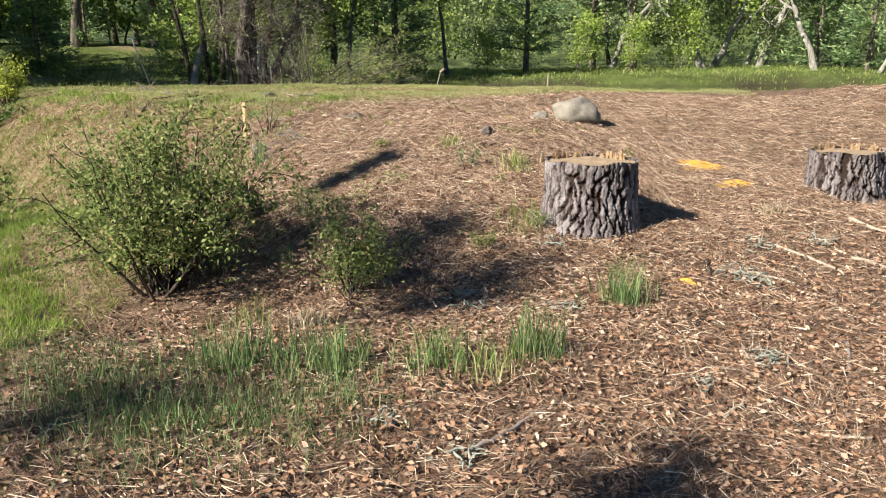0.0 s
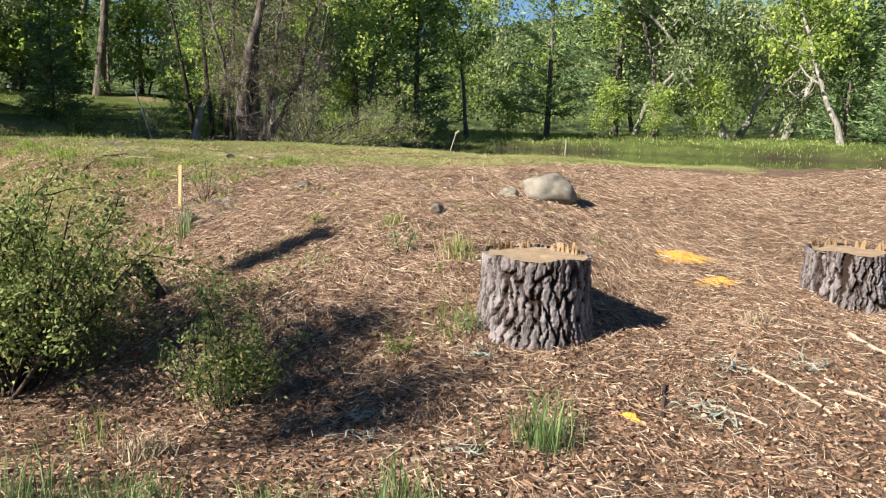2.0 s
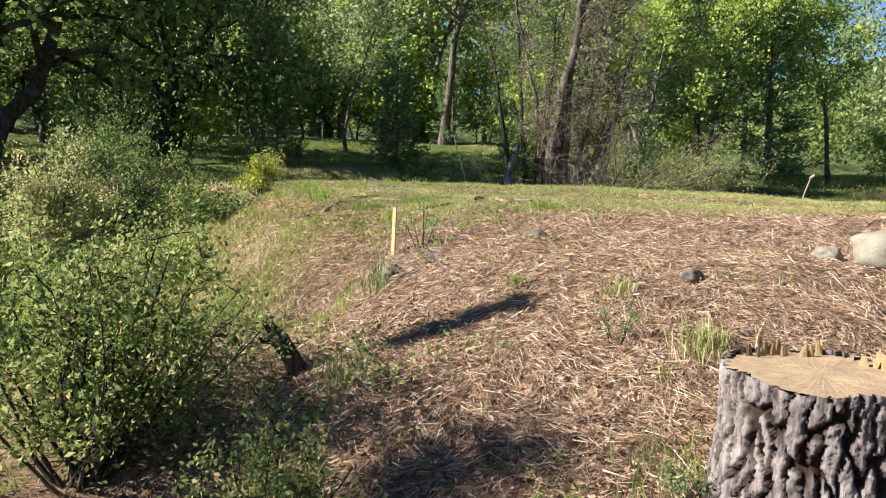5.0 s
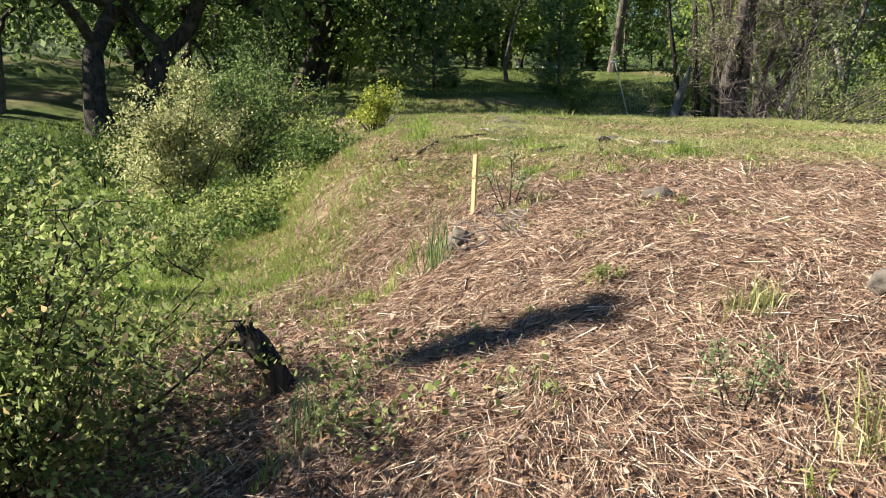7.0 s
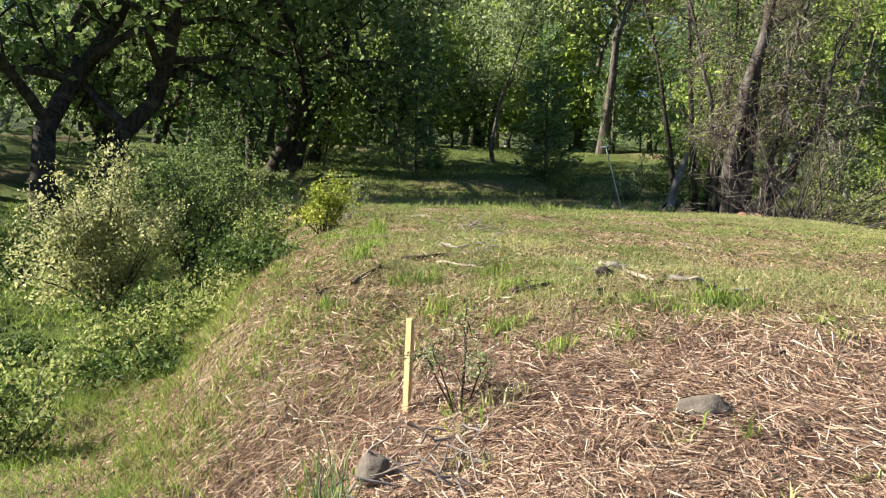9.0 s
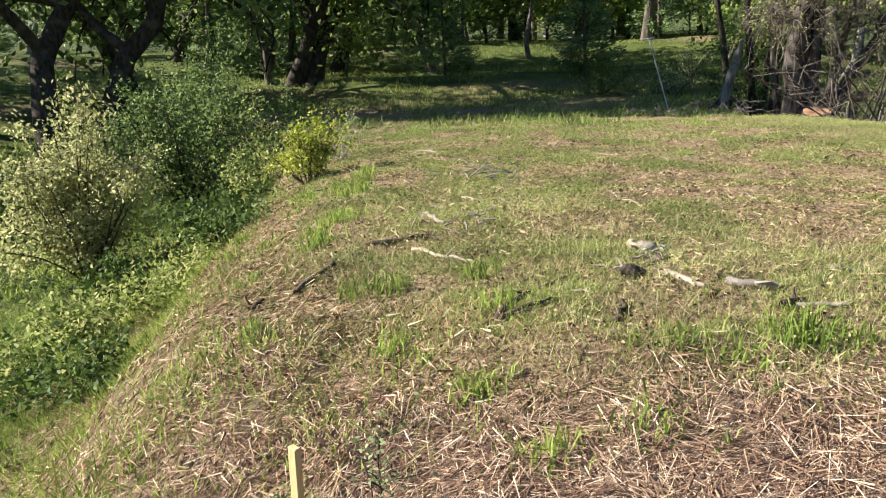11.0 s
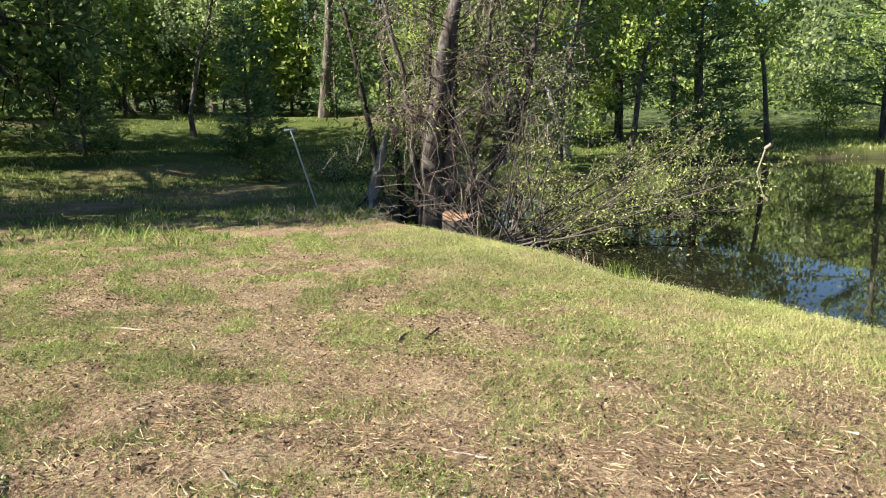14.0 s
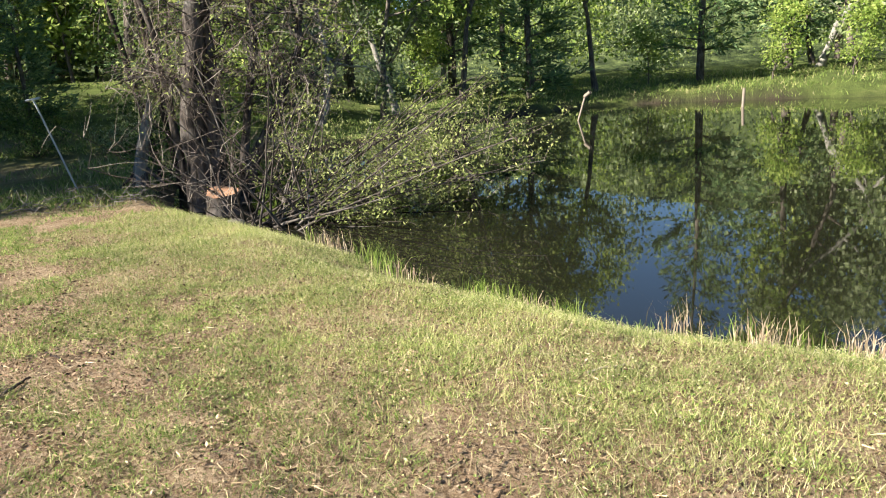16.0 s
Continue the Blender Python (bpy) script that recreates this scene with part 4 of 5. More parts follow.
STICKS_CREST = [
    (((-5.38, 9.70), (-5.13, 9.68), (-5.09, 9.84), (-4.73, 9.64)), 0.016, "PALE"),
    (((-5.08, 9.10), (-4.76, 9.00)), 0.03, "GREY"),
    (((-4.58, 8.62), (-4.25, 8.61), (-4.09, 8.66)), 0.02, "PALE"),
    (((-4.67, 7.88), (-4.71, 8.17)), 0.028, "DARK"),
    (((-3.39, 8.17), (-3.48, 8.37), (-3.50, 8.73)), 0.024, "DARK"),
    (((-4.60, 10.02), (-4.26, 10.17)), 0.012, "PALE"),
    (((-4.65, 10.55), (-4.44, 10.38), (-4.24, 10.34)), 0.012, "PALE"),
    (((-3.28, 9.15), (-3.28, 9.33)), 0.034, "DARK"),
    (((-3.10, 8.96), (-2.89, 8.95)), 0.03, "PALE"),
    (((-2.80, 9.04), (-2.63, 9.12)), 0.034, "GREY"),
    (((-3.33, 8.52), (-3.20, 8.60)), 0.012, "PALE"),
    (((-3.17, 8.40), (-3.00, 8.42)), 0.012, "PALE"),
    (((-3.64, 9.41), (-3.48, 9.38)), 0.035, "PALE"),
    (((-2.95, 8.43), (-3.02, 8.54), (-3.03, 8.63)), 0.02, "DARK"),
    (((-2.52, 8.95), (-2.49, 9.07)), 0.03, "DARK"),
    (((-2.48, 9.01), (-2.32, 9.11)), 0.022, "GREY"),
    (((-2.60, 9.55), (-2.49, 9.61)), 0.02, "GREY"),
    (((-4.85, 8.47), (-4.63, 8.80)), 0.025, "DARK"),
    (((-4.80, 7.67), (-4.84, 7.77)), 0.025, "DARK"),
    (((-6.51, 12.45), (-6.07, 12.55)), 0.014, "PALE"),
    (((-4.20, 13.00), (-4.23, 13.23)), 0.014, "DARK"),
    (((-4.06, 13.13), (-4.09, 13.38)), 0.014, "DARK"),
    (((-6.96, 9.23), (-7.10, 9.56)), 0.025, "DARK"),
    (((-8.24, 11.38), (-7.63, 11.38)), 0.02, "GREY"),
]
STICKS_SLOPE = [
    (((-1.67, 7.64), (-1.68, 7.88), (-1.73, 8.34)), 0.02, "DARK"),
    (((-1.27, 6.94), (-1.23, 7.05)), 0.02, "GREY"),
    (((-1.81, 5.78), (-2.00, 6.09)), 0.02, "DARK"),
    (((-1.86, 6.19), (-1.52, 5.93)), 0.02, "DARK"),
    (((-3.39, 8.18), (-3.30, 8.43)), 0.02, "DARK"),
    (((2.13, 3.82), (2.30, 3.79), (2.45, 3.63)), 0.02, "PALE"),
    (((2.53, 4.35), (2.70, 4.15), (2.86, 3.83)), 0.022, "PALE"),
    (((3.42, 5.30), (3.49, 5.00), (3.66, 4.95)), 0.028, "PALE"),
    (((1.92, 4.04), (1.87, 3.65)), 0.03, "DARK"),
    (((3.02, 4.16), (3.28, 4.07)), 0.022, "PALE"),
    (((1.44, 2.61), (1.56, 2.68), (1.71, 2.84)), 0.018, "DARK"),
    (((0.51, 2.77), (0.65, 2.87), (0.80, 3.07)), 0.016, "GREY"),
    (((2.51, 5.29), (3.00, 5.62)), 0.015, "DARK"),
    (((4.03, 5.96), (4.76, 6.75)), 0.018, "DARK"),
    (((3.70, 8.31), (4.19, 8.42)), 0.012, "DARK"),
]
STICKS_FOOT = [
    (((0.37, 1.20), (0.52, 1.40), (0.71, 1.69)), 0.022, "GREY"),
    (((1.54, 1.70), (1.69, 1.89)), 0.017, "PALE"),
    (((1.90, 1.59), (2.03, 1.59), (2.19, 1.58)), 0.016, "PALE"),
    (((1.47, 2.66), (1.68, 2.80)), 0.016, "DARK"),
    (((2.44, 2.64), (2.34, 2.27)), 0.018, "GREY"),
    (((0.42, 2.54), (0.78, 3.09)), 0.012, "PALE"),
    (((-1.34, 2.83), (-1.05, 3.02)), 0.012, "DARK"),
]
for i, (pts, r, tone) in enumerate(STICKS_CREST + STICKS_SLOPE + STICKS_FOOT):
    stick(pts, r, tone, i)
g = rng(77)
for i in range(150):                                                  # small broken twigs all over
    x, y = (g.uniform(-8, 0.5), g.uniform(8.3, 14)) if i < 60 else (g.uniform(-1, 5), g.uniform(1.2, 7.5))
    a, ln = g.uniform(0, 6.28), g.uniform(0.06, 0.3)
    stick(((x, y), (x + ln * math.cos(a), y + ln * math.sin(a))), g.uniform(0.004, 0.011), g.choice(["DARK", "PALE", "GREY"]), 100 + i)

# ---- stones, sawdust, lichen ----
rock("stone", -1.62, 7.3, 0.2, 0.13, 0.13, 30, 11, "flat grey stone slab half sunk in needles", STONE_DARK, 0.32)
rock("stone", -2.55, 6.45, 0.16, 0.14, 0.14, 0, 12, "grey stone near the wooden stake", STONE_DARK)
rock("stone", 0.06, 6.25, 0.17, 0.12, 0.11, 60, 13, "small mossy stone on the slope", STONE_DARK)
rock("stone", -3.5, 9.4, 0.12, 0.08, 0.06, 20, 17, "pale stone among the clover")
rock("stone", -6.7, 19.2, 0.3, 0.2, 0.14, 20, 18, "pale stone at the waterside")
SAWDUST = varied("sawdust", [(0.3, (0.55, 0.27, 0.03)), (0.7, (0.80, 0.50, 0.10))], 20, 0.95, 0.004)
LICHEN = varied("lichen", [(0.3, (0.17, 0.18, 0.14)), (0.7, (0.40, 0.41, 0.34))], 30)


def heap(name, x, y, rx, ry, tall, turn, seed, mat, label, category):
    """A low uneven heap lying on the ground."""
    g = rng(seed)
    n, rows = 36, 7
    a = np.linspace(0, 2 * np.pi, n, endpoint=False)
    out = 1 + 0.25 * np.sin(2 * a + seed) + 0.16 * np.sin(5 * a + 2 * seed) + 0.08 * np.sin(11 * a)
    v = []
    for k in range(rows + 1):
        q = k / rows
        px, py = rx * q * out * np.cos(a), ry * q * out * np.sin(a)
        c, s = math.cos(turn), math.sin(turn)
        wx, wy = x + c * px - s * py, y + s * px + c * py
        v.append(np.stack([wx, wy, height(wx, wy) + tall * (1 - q ** 2) * g.uniform(0.6, 1.2, n) - 0.006 * q + 0.004], 1))
    i = np.arange(n)
    f = np.concatenate([np.stack([k * n + i, (k + 1) * n + i, (k + 1) * n + (i + 1) % n, k * n + (i + 1) % n], 1) for k in range(rows)])
    v = np.concatenate(v) - np.array([x, y, ground_at(x, y)])
    ob = raw(name, v, [f], mat)
    ob.matrix_world = Matrix.Translation((x, y, ground_at(x, y)))
    return tagged(ob, label, category)


heap("sawdust_heap", 2.45, 6.85, 0.34, 0.26, 0.035, 0.5, 1, SAWDUST, "bright orange-yellow sawdust heap from felling", "sawdust")
heap("sawdust_heap", 2.62, 6.2, 0.2, 0.13, 0.02, 0.5, 2, SAWDUST, "thin orange sawdust patch on litter", "sawdust")
heap("sawdust_heap", 1.69, 3.5, 0.07, 0.05, 0.04, 0, 3, SAWDUST, "small lump of orange rotten wood", "sawdust")
heap("sawdust_heap", 4.35, 5.6, 0.22, 0.16, 0.03, 0, 4, SAWDUST, "thin orange sawdust patch on litter", "sawdust")

# ---- needles, litter and grass ----
def scatter(g, n, x0, x1, y0, y1, chance):
    x, y = g.uniform(x0, x1, n), g.uniform(y0, y1, n)
    keep = g.random(n) < chance(x, y)
    return x[keep], y[keep]


def near(x, y):
    """Denser close to the line walked."""
    px = np.interp(y, [-2, 0, 3, 4.5, 6, 8, 11], [0.6, 1.4, 1.2, 0.0, -1.0, -1.5, -1.0])
    return 1 / (1 + (np.hypot(x - px, 0.0) / 3.2) ** 2)


def tufts(x, y, k=1.0):
    """Patchiness of low growth."""
    q = np.sin(3.1 * x + 2.2 * np.sin(1.9 * y)) * np.sin(2.7 * y + 1.7 * np.sin(2.3 * x)) + 0.6 * np.sin(7.3 * x + 1.5 * np.sin(6 * y)) * np.sin(6.7 * y)
    return smooth(-0.5, 0.75, q) * k


def bare(x, y):
    """Thinner growth on the trodden top."""
    return 1 - 0.8 * np.exp(-((x + 1.2) / 2.6) ** 2 - ((y - 11.9) / 1.5) ** 2)


def needles(name, g, x, y, length, width, stops, label, lift=0.012):
    """Fallen needles: tapered slivers, lying this way and that in loose drifts."""
    n = len(x)
    a = g.normal(0, 0.75, n) + 2.6 * lattice(x, y, 0.5, 4) + np.where(g.random(n) < 0.3, g.uniform(0, 6.28, n), 0.0)
    ln = length * g.uniform(0.45, 1.3, n)
    dx, dy = np.cos(a) * ln / 2, np.sin(a) * ln / 2
    w = width * g.uniform(0.7, 1.5, n)
    wx, wy = -np.sin(a) * w / 2, np.cos(a) * w / 2
    z0, z1 = height(x - dx, y - dy), height(x + dx, y + dy)
    l0, l1 = g.exponential(lift, n) + 0.004, g.exponential(lift, n) + 0.004
    tilt = g.normal(0, width * 0.6, n)
    v = np.stack([np.stack([x - dx - wx, y - dy - wy, z0 + l0 - tilt], 1), np.stack([x - dx + wx, y - dy + wy, z0 + l0 + tilt], 1),
                  np.stack([x + dx, y + dy, z1 + l1], 1)], 1)
    ob = raw(name, v.reshape(-1, 3), [np.arange(3 * n).reshape(-1, 3)], pieces(name, stops))
    return tagged(ob, label, "litter", kind="stuff")


def short_blades(name, g, x, y, tall, width, mat, label, lean):
    n = len(x)
    a = g.uniform(0, 2 * np.pi, n)
    h, c, s = tall * g.uniform(0.45, 1.25, n), np.cos(a) * width / 2, np.sin(a) * width / 2
    z = height(x, y) - 0.006
    tip = g.normal(0, lean, (n, 2)) * h[:, None]
    v = np.stack([np.stack([x - c, y - s, z], 1), np.stack([x + c, y + s, z], 1), np.stack([x + tip[:, 0], y + tip[:, 1], z + h * g.uniform(0.5, 1, n)], 1)], 1)
    ob = raw(name, v.reshape(-1, 3), [np.arange(3 * n).reshape(-1, 3)], mat)
    return tagged(ob, label, "grass", kind="stuff")


def blades(name, g, x, y, tall, width, mat, label, lean=0.35, category="grass"):
    n = len(x)
    a = g.uniform(0, 2 * np.pi, n)
    h = tall * g.uniform(0.45, 1.25, n)
    w = width * g.uniform(0.6, 1.2, n)
    tip = g.normal(0, lean, (n, 2)) * h[:, None]
    z = height(x, y) - 0.006
    c, s = np.cos(a) * w / 2, np.sin(a) * w / 2
    mid = tip * 0.35
    v = np.stack([np.stack([x - c, y - s, z], 1), np.stack([x + c, y + s, z], 1),
                  np.stack([x + mid[:, 0] + c * 0.75, y + mid[:, 1] + s * 0.75, z + h * 0.6], 1), np.stack([x + mid[:, 0] - c * 0.75, y + mid[:, 1] - s * 0.75, z + h * 0.6], 1),
                  np.stack([x + tip[:, 0], y + tip[:, 1], z + h * np.clip(1 - 0.4 * np.hypot(tip[:, 0], tip[:, 1]) / h, 0.4, 1)], 1)], 1)
    i = np.arange(n)[:, None] * 5
    ob = raw(name, v.reshape(-1, 3), [i + np.array([[0, 1, 2, 3]]), i + np.array([[3, 2, 4]])], mat)
    return tagged(ob, label, category, kind="stuff")


g = rng(300)
dry = lambda x, y: 1 - grassy(x, y)
x, y = scatter(g, 1700000, -5.5, 7, 0.0, 11.5, lambda x, y: dry(x, y) * near(x, y) * (0.22 + 0.78 * smooth(3.4, 5.4, y - 0.35 * np.maximum(x - 1, 0))))
needles("pine_needles", g, x, y, 0.125, 0.0022, [(0, (0.07, 0.04, 0.029)), (0.35, (0.24, 0.145, 0.098)), (0.7, (0.42, 0.285, 0.19)), (0.93, (0.62, 0.48, 0.34)), (1, (0.78, 0.68, 0.52))], "rust and straw coloured fallen pine needles")
x, y = scatter(g, 230000, -9, 3, 7.6, 15, lambda x, y: (0.1 + 0.7 * tufts(y, x)) * grassy(x, y) * smooth(16, 9, y))
needles("straw", g, x, y, 0.075, 0.0024, [(0, (0.16, 0.10, 0.06)), (0.5, (0.36, 0.25, 0.14)), (1, (0.66, 0.53, 0.34))], "scattered dry straw and needles on the crest")
x, y = scatter(g, 85000, -3, 6, 0.2, 6.5, lambda x, y: dry(x, y) * near(x, y) * smooth(6.5, 3.8, y - 0.35 * np.maximum(x - 1, 0)))
v, f = leaf_cards(g, np.stack([x, y, height(x, y) + 0.008 + g.exponential(0.006, len(x))], 1), 0.034, 0.6, 0.0, np.stack([g.normal(size=len(x)), g.normal(size=len(x)), np.zeros(len(x))], 1) * 2)
needle_x, needle_y = scatter(g, 110000, -8.5, -3.2, 5.2, 9.6, lambda x, y: smooth(-0.1, 0.5, fall(x, y)) * smooth(2.6, 1.4, fall(x, y)) * (0.35 + 0.65 * tufts(x, y)))
needles("bank_needles", g, needle_x, needle_y, 0.085, 0.0034, [(0, (0.10, 0.055, 0.035)), (0.4, (0.28, 0.17, 0.10)), (0.75, (0.46, 0.33, 0.2)), (1, (0.7, 0.58, 0.4))], "dry needles and straw on the steep bank edge")
tagged(raw("dead_leaves", v, [f], pieces("dead_leaves", [(0, (0.07, 0.035, 0.022)), (0.4, (0.22, 0.12, 0.07)), (0.75, (0.32, 0.19, 0.115)), (1, (0.5, 0.38, 0.28))])), "brown dead leaves and bark flakes", "litter", kind="stuff")

GRASS_SHORT = leaf_material("grass_short", [(0, (0.092, 0.149, 0.0345)), (0.5, (0.207, 0.287, 0.069)), (0.8, (0.345, 0.402, 0.127)), (1, (0.632, 0.54, 0.31))], 0.35)
GRASS_YELLOW = leaf_material("grass_yellow", [(0, (0.22, 0.25, 0.08)), (0.5, (0.41, 0.43, 0.165)), (0.85, (0.60, 0.56, 0.29)), (1, (0.68, 0.59, 0.42))], 0.4)
GRASS_LUSH = leaf_material("grass_lush", [(0, (0.10, 0.17, 0.03)), (0.5, (0.23, 0.33, 0.06)), (1, (0.42, 0.48, 0.14))], 0.45)
GRASS_BLUE = leaf_material("grass_blue", [(0, (0.07, 0.13, 0.04)), (0.6, (0.16, 0.25, 0.09)), (1, (0.36, 0.40, 0.2))], 0.35)
DRY_STALK = pieces("dry_stalks", [(0, (0.2, 0.14, 0.08)), (1, (0.5, 0.41, 0.28))])


x, y = scatter(g, 1250000, -11, 3.5, 7.6, 17.5, lambda x, y: bare(x, y) * grassy(x, y) * tufts(x, y) * np.clip(1.5 - (y - 8) / 9, 0.3, 1) * (fall(x, y) < 1.5))
short_blades("short_grass", g, x, y, 0.046, 0.0055, GRASS_SHORT, "thin low clover and grass on the crest", 0.7)
x, y = scatter(g, 120000, -14, -5, 13, 26, lambda x, y: 0.6 * grassy(x, y) * tufts(x, y) * (fall(x, y) < 1) * (height(x, y) > 0.1))
short_blades("far_crest_grass", g, x, y, 0.07, 0.014, GRASS_SHORT, "thin grass on the far crest", 0.6)


x, y = scatter(g, 90000, -10, 3, 10, 15.5, lambda x, y: 0.5 * grassy(x, y) * smooth(10.2, 12.0, y + 0.1 * x) * smooth(1.5, -0.5, x) * bare(x, y) * tufts(x, y) * (fall(x, y) < 0))
short_blades("crest_grass", g, x, y, 0.07, 0.005, GRASS_YELLOW, "yellow-green grass on top of the bank", 0.5)


x, y = scatter(g, 190000, -7.5, 3.2, 7.6, 12.5, lambda x, y: grassy(x, y) * (0.25 + 0.75 * smooth(-0.4, 0.4, lattice(x, y, 0.6, 14))) * smooth(-2.6, -1.4, fall(x, y)) * smooth(0.6, -0.2, fall(x, y)) * smooth(-7, -3.5, x))
short_blades("ridge_grass", g, x, y, 0.075, 0.0045, GRASS_YELLOW, "thin yellow-green grass along the ridge", 0.45)


def shore_band(x, y):
    d = line_distance(x, y, SHORE, True)
    return (~inside(x, y, SHORE)) * smooth(0.1, 0.5, d) * smooth(3.0, 1.5, d + 0.4 * np.sin(1.3 * x) + 0.25 * np.sin(3.9 * x + 2 * y)) * smooth(-8.2, -6.4, x) * (y < 22)


x, y = scatter(g, 560000, -7.5, 4.5, 11.8, 19.5, lambda x, y: shore_band(x, y))
short_blades("bank_grass", g, x, y, 0.062, 0.004, GRASS_YELLOW, "dense yellow-green grass along the pond bank", 0.45)
x, y = scatter(g, 170000, -7.5, 4.5, 11.8, 19.5, lambda x, y: shore_band(x, y) * (0.4 + 0.6 * tufts(x, y)))
v, f = leaf_cards(g, np.stack([x, y, height(x, y) + g.uniform(0.01, 0.07, len(x))], 1), 0.011, 0.6, 0.0, np.stack([g.normal(size=len(x)), g.normal(size=len(x)), 0.3 * np.ones(len(x))], 1))
tagged(raw("bank_clover", v, [f], GRASS_YELLOW), "tiny yellow-green herb leaves on the pond bank", "herbs", kind="stuff")
x, y = scatter(g, 40000, -24, -11, 4, 20, lambda x, y: (fall(x, y) > 1.0) * 0.9)
short_blades("low_meadow_grass", g, x, y, 0.22, 0.02, GRASS_LUSH, "rough grass on the low ground under oaks", 0.5)
x, y = scatter(g, 75000, -34, -9, 15, 40, lambda x, y: (height(x, y) > 0.05) * smooth(-0.4, 0.4, lattice(x, y, 1.3, 12)) * 0.9)
short_blades("hollow_grass", g, x, y, 0.2, 0.028, GRASS_SHORT, "rough grass beyond the end of the bank", 0.5)
x, y = scatter(g, 330000, -12, -2.5, 0.5, 11.5, lambda x, y: grassy(x, y) * smooth(0.35, 1.3, fall(x, y)) * (0.3 + 0.7 * tufts(x, y)) * smooth(-12, -8, x))
short_blades("slope_grass", g, x, y, 0.12, 0.008, GRASS_LUSH, "lush bright grass below the bank", 0.5)
x, y = scatter(g, 24000, -14, 22, 46, 66, lambda x, y: (height(x, y) > 0.05) * (0.3 + 0.6 * smooth(-0.3, 0.5, lattice(x, y, 2.2, 11))))
short_blades("far_meadow_grass", g, x, y, 0.30, 0.04, GRASS_SHORT, "meadow grass on the far shore", 0.4)


x, y = scatter(g, 250000, -11, 3.5, 7.6, 16.5, lambda x, y: bare(x, y) * grassy(x, y) * (0.25 + 0.75 * tufts(x + 3, y + 1)) * np.clip(1.5 - (y - 8) / 7, 0.2, 1) * (fall(x, y) < 1.2))
v, f = leaf_cards(g, np.stack([x, y, height(x, y) + g.uniform(0.004, 0.04, len(x))], 1), 0.0125, 0.75, 0.0, np.stack([g.normal(size=len(x)), g.normal(size=len(x)), 0.4 * np.ones(len(x))], 1) * 1.5)
tagged(raw("clover", v, [f], GRASS_SHORT), "small clover leaves over the crest", "clover", kind="stuff")
x, y = scatter(g, 170000, -11, 3.5, 7.4, 17, lambda x, y: (0.3 + 0.7 * grassy(x, y)) * (0.2 + 0.8 * tufts(1.7 * y, 1.3 * x)) * np.clip(1.5 - (y - 8) / 8, 0.2, 1) * (fall(x, y) < 1.6))
v, f = leaf_cards(g, np.stack([x, y, height(x, y) + g.uniform(0.0, 0.02, len(x))], 1), 0.024, 0.45, 0.0, np.stack([g.normal(size=len(x)), g.normal(size=len(x)), 0.3 * g.normal(size=len(x))], 1) * 2)
tagged(raw("crumbs", v, [f], pieces("crumbs", [(0, (0.03, 0.018, 0.012)), (0.45, (0.12, 0.07, 0.042)), (0.85, (0.33, 0.22, 0.135)), (1, (0.52, 0.41, 0.28))])), "bark crumbs, dead leaves and clods on the crest", "litter", kind="stuff")


def clump(x, y, n, spread, tall, mat, seed, label, lean=0.28, width=0.007):
    g = rng(seed)
    ob = blades("grass_clump", g, x + g.normal(0, spread, n), y + g.normal(0, spread, n), tall, width, mat, label, lean, "grass clump")
    return tagged(ob, group="grass clumps")


for i, (x, y, n, s, h) in enumerate(((-1.06, 2.0, 190, 0.13, 0.30), (-0.47, 2.0, 170, 0.12, 0.28), (0.12, 2.05, 140, 0.12, 0.26), (0.62, 2.2, 120, 0.08, 0.34), (1.2, 3.1, 150, 0.09, 0.30),
                                     (-0.75, 2.1, 90, 0.12, 0.2), (0.4, 2.0, 90, 0.12, 0.2), (0.53, 4.5, 120, 0.12, 0.16), (-1.4, 3.0, 40, 0.1, 0.25))):
    clump(x, y, n, s, h, GRASS_BLUE if i < 6 else GRASS_SHORT, 400 + i, "green grass clump growing through the litter")
for i, (x, y, n, s) in enumerate(((-1.1, 1.35, 1300, 0.3), (-1.7, 1.55, 900, 0.28), (-0.5, 1.5, 800, 0.25), (-2.2, 2.0, 500, 0.3))):
    clump(x, y, n, s, 0.12, GRASS_BLUE, 420 + i, "soft patch of fine grass in the hollow", 0.4, 0.005)
clump(-2.45, 6.15, 60, 0.045, 0.40, GRASS_BLUE, 430, "blue-green blade clump on the slope", 0.22, 0.007)
clump(0.39, 5.4, 160, 0.07, 0.18, GRASS_YELLOW, 431, "yellowing grass tuft on the slope", 0.5)
clump(-0.3, 5.9, 90, 0.06, 0.16, GRASS_YELLOW, 432, "yellowing grass tuft on the slope", 0.5)
x, y = scatter(g, 9000, -2.6, -0.5, 3.7, 5.3, lambda x, y: smooth(-0.35, 0.45, lattice(x, y, 0.3, 9)) * np.exp(-((x + 1.6) / 0.7) ** 2 - ((y - 4.45) / 0.55) ** 2))
v, f = leaf_cards(g, np.stack([x, y, height(x, y) + g.uniform(0.005, 0.14, len(x))], 1), 0.034, 0.6, 0.0, np.stack([g.normal(size=len(x)), g.normal(size=len(x)), 0.5 * np.ones(len(x))], 1))
tagged(raw("shade_herbs", v, [f], LEAF_BUSH), "low green herbs in the shade by the stub", "herbs", kind="stuff")
for i in range(26):
    x, y = g.normal(-2.75, 0.45), g.normal(5.9, 0.6)
    clump(x, y, 26, 0.05, g.uniform(0.07, 0.15), GRASS_LUSH if i % 3 else GRASS_YELLOW, 700 + i, "bright green tuft on the sunny slope", 0.5, 0.008)
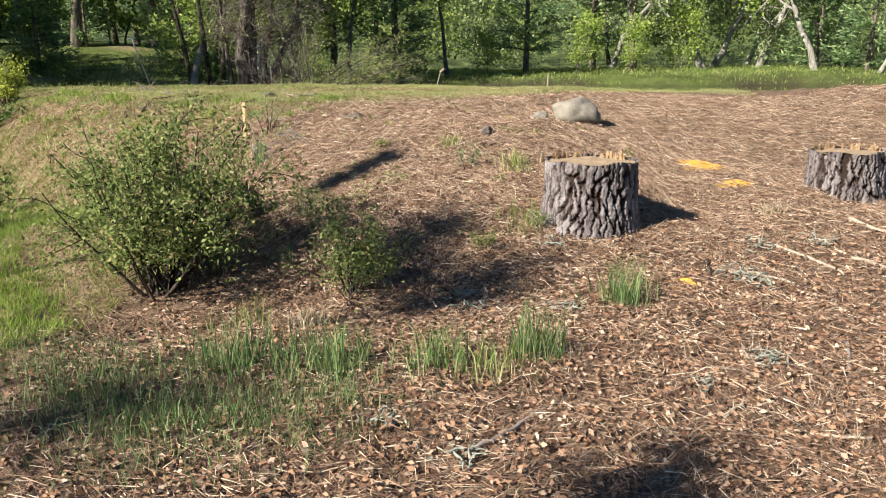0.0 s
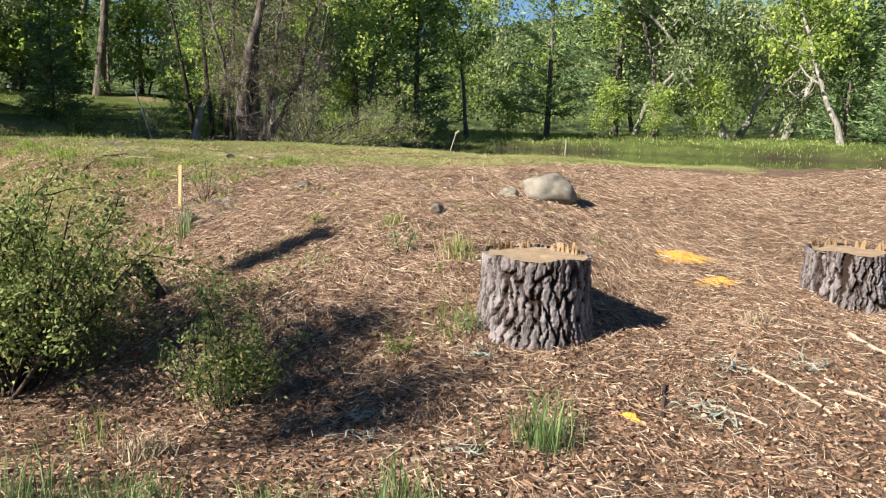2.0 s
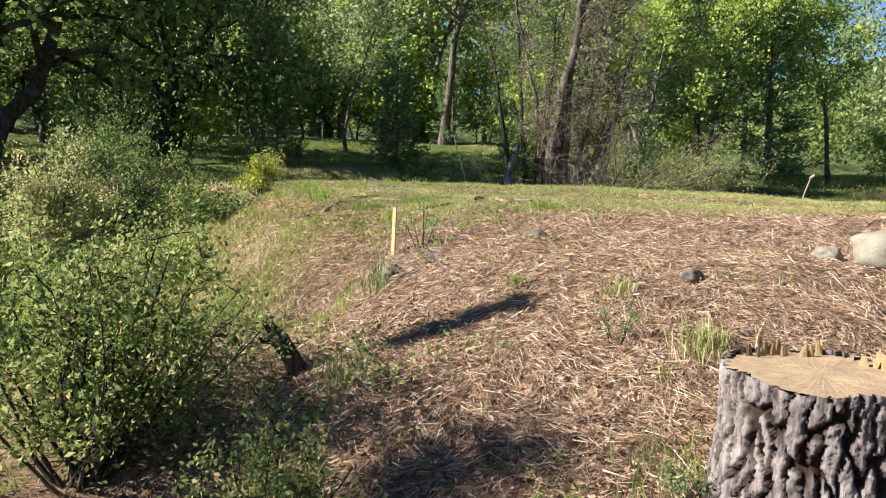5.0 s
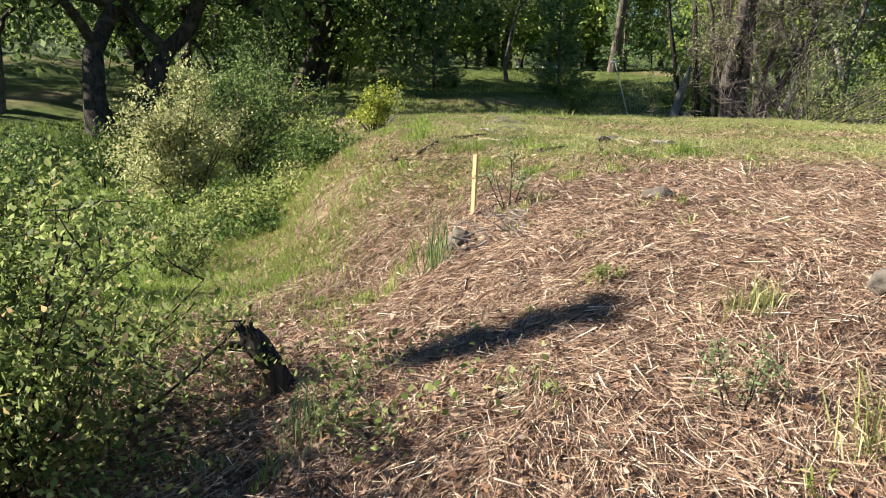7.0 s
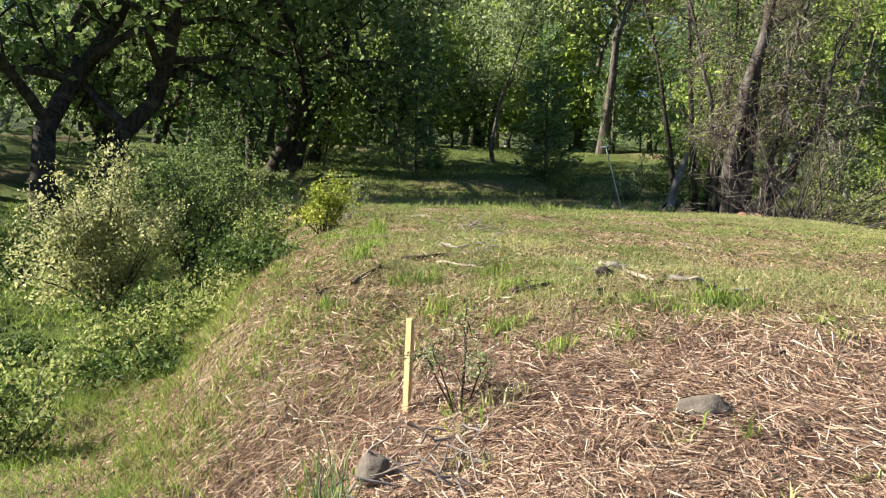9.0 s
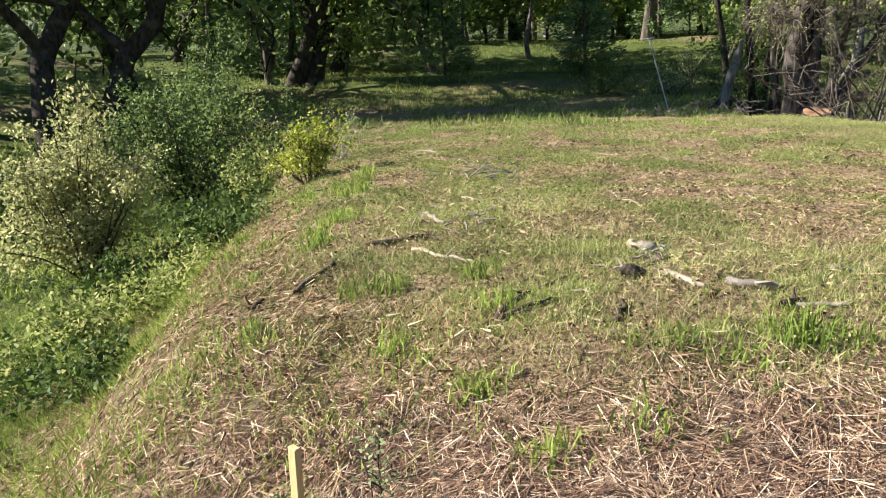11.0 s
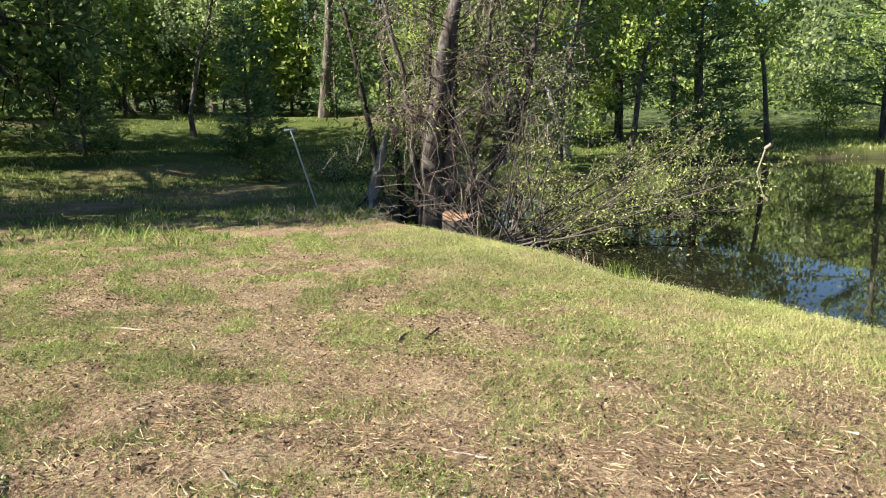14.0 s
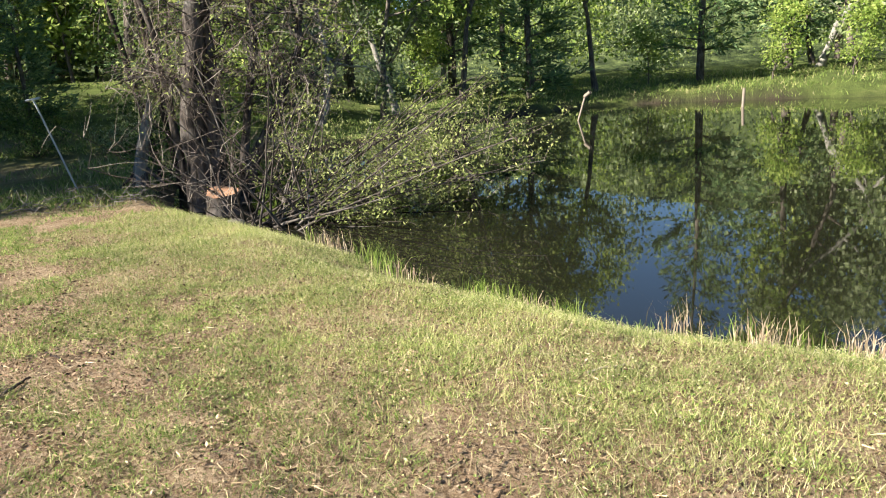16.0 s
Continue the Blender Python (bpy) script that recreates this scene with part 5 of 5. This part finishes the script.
for i in range(14):
    x, y = g.normal(-1.6, 0.4), g.normal(4.5, 0.35)
    clump(x, y, 22, 0.05, g.uniform(0.1, 0.24), GRASS_BLUE, 740 + i, "green grass tuft in the shade of the bush", 0.35, 0.006)
for i in range(60):
    x, y = g.uniform(-3.5, 1.6), g.uniform(4.2, 8.6)
    clump(x, y, 14, 0.03, g.uniform(0.05, 0.11), GRASS_SHORT if i % 2 else GRASS_LUSH, 550 + i, "small green sprig among the needles", 0.6, 0.008)
clump(-0.86, 2.75, 260, 0.07, 0.16, DRY_STALK, 433, "dry brown grass tuft", 0.6)
clump(2.75, 5.3, 120, 0.05, 0.14, DRY_STALK, 434, "dry brown grass tuft", 0.6)
for i in range(34):
    s = g.uniform(0, 1)
    x = -5.2 + 6.6 * s
    y = float(np.interp(x, [-6, -4.9, -4.0, -3.0, -1.9, -0.6, 0.6, 6], [19.1, 18.4, 17.7, 16.7, 16.2, 15.7, 15.4, 15.8])) - g.uniform(0.02, 0.35)
    clump(x, y, 40, 0.10, g.uniform(0.12, 0.3), DRY_STALK if i % 2 else GRASS_LUSH, 450 + i, "dry reedy weeds at the water's edge" if i % 2 else "fresh green reeds at the water's edge", 0.25, 0.008)
for i in range(40):
    x = -7.5 + 6 * g.random()
    y = float(np.interp(x, [-7.8, -6.2, -4.8, -3, -1.4], [9.9, 8.8, 8.15, 8.25, 8.6])) - g.uniform(-0.6, 0.8)
    clump(x, y, 60, 0.06, g.uniform(0.08, 0.14), GRASS_LUSH, 500 + i, "bright green tuft on the bank edge", 0.5, 0.009)


# ---- lichen scraps and char ----
def tangle(x, y, size, n, mat, seed, name, label, category):
    """A scrap of short crooked twigs lying on the ground."""
    g = rng(seed)
    t = Tubes()
    for _ in range(n):
        p = np.array([g.normal(0, size * 0.35), g.normal(0, size * 0.35), abs(g.normal(0, size * 0.12)) + 0.004])
        t.add(bend(g, p, (g.normal(), g.normal(), g.normal(0.1, 0.3)), size * g.uniform(0.25, 0.6), 0, 0.35, 4), np.linspace(0.006, 0.002, 5) * g.uniform(0.6, 1.5), 4)
    ob = t.build(name, mat)
    ob.matrix_world = Matrix.Translation((x, y, ground_at(x, y)))
    return tagged(ob, label, category)


for i, (x, y, q) in enumerate(((2.08, 3.78, 0.26), (2.2, 3.65, 0.2), (1.92, 2.35, 0.2), (0.15, 3.45, 0.22), (0.22, 3.15, 0.2), (0.3, 1.15, 0.16), (-0.1, 1.4, 0.15), (2.4, 4.35, 0.2),
                               (0.75, 4.2, 0.2), (2.9, 4.5, 0.18), (1.5, 2.0, 0.13), (0.8, 2.9, 0.16), (-3.45, 9.35, 0.14))):
    tangle(x, y, q, 26, LICHEN, 600 + i, "lichen_scrap", "pale grey-green lichen scrap fallen on the litter", "lichen")["kind"] = "stuff"
tangle(-3.27, 8.95, 0.26, 14, WOOD["GREY"], 640, "wood_scrap", "dark grey rotten wood fragments in a heap", "dead wood")
rock("char_lump", -3.22, 8.9, 0.13, 0.07, 0.08, 40, 21, "lump of black charred wood", bpy.data.materials["charred"])
for i, (x, y, q) in enumerate(((-2.35, 6.35, 0.4), (-2.1, 6.5, 0.35), (-2.3, 6.75, 0.3), (-6.0, 10.6, 0.5), (-4.6, 9.0, 0.35), (-9.5, 19.4, 0.9), (-8.7, 19.5, 0.8), (-10.2, 18.8, 0.9))):
    tangle(x, y, q, 22, WOOD["GREY"], 650 + i, "brush_scrap", "loose scrap of dead brushwood", "brushwood")["kind"] = "stuff"
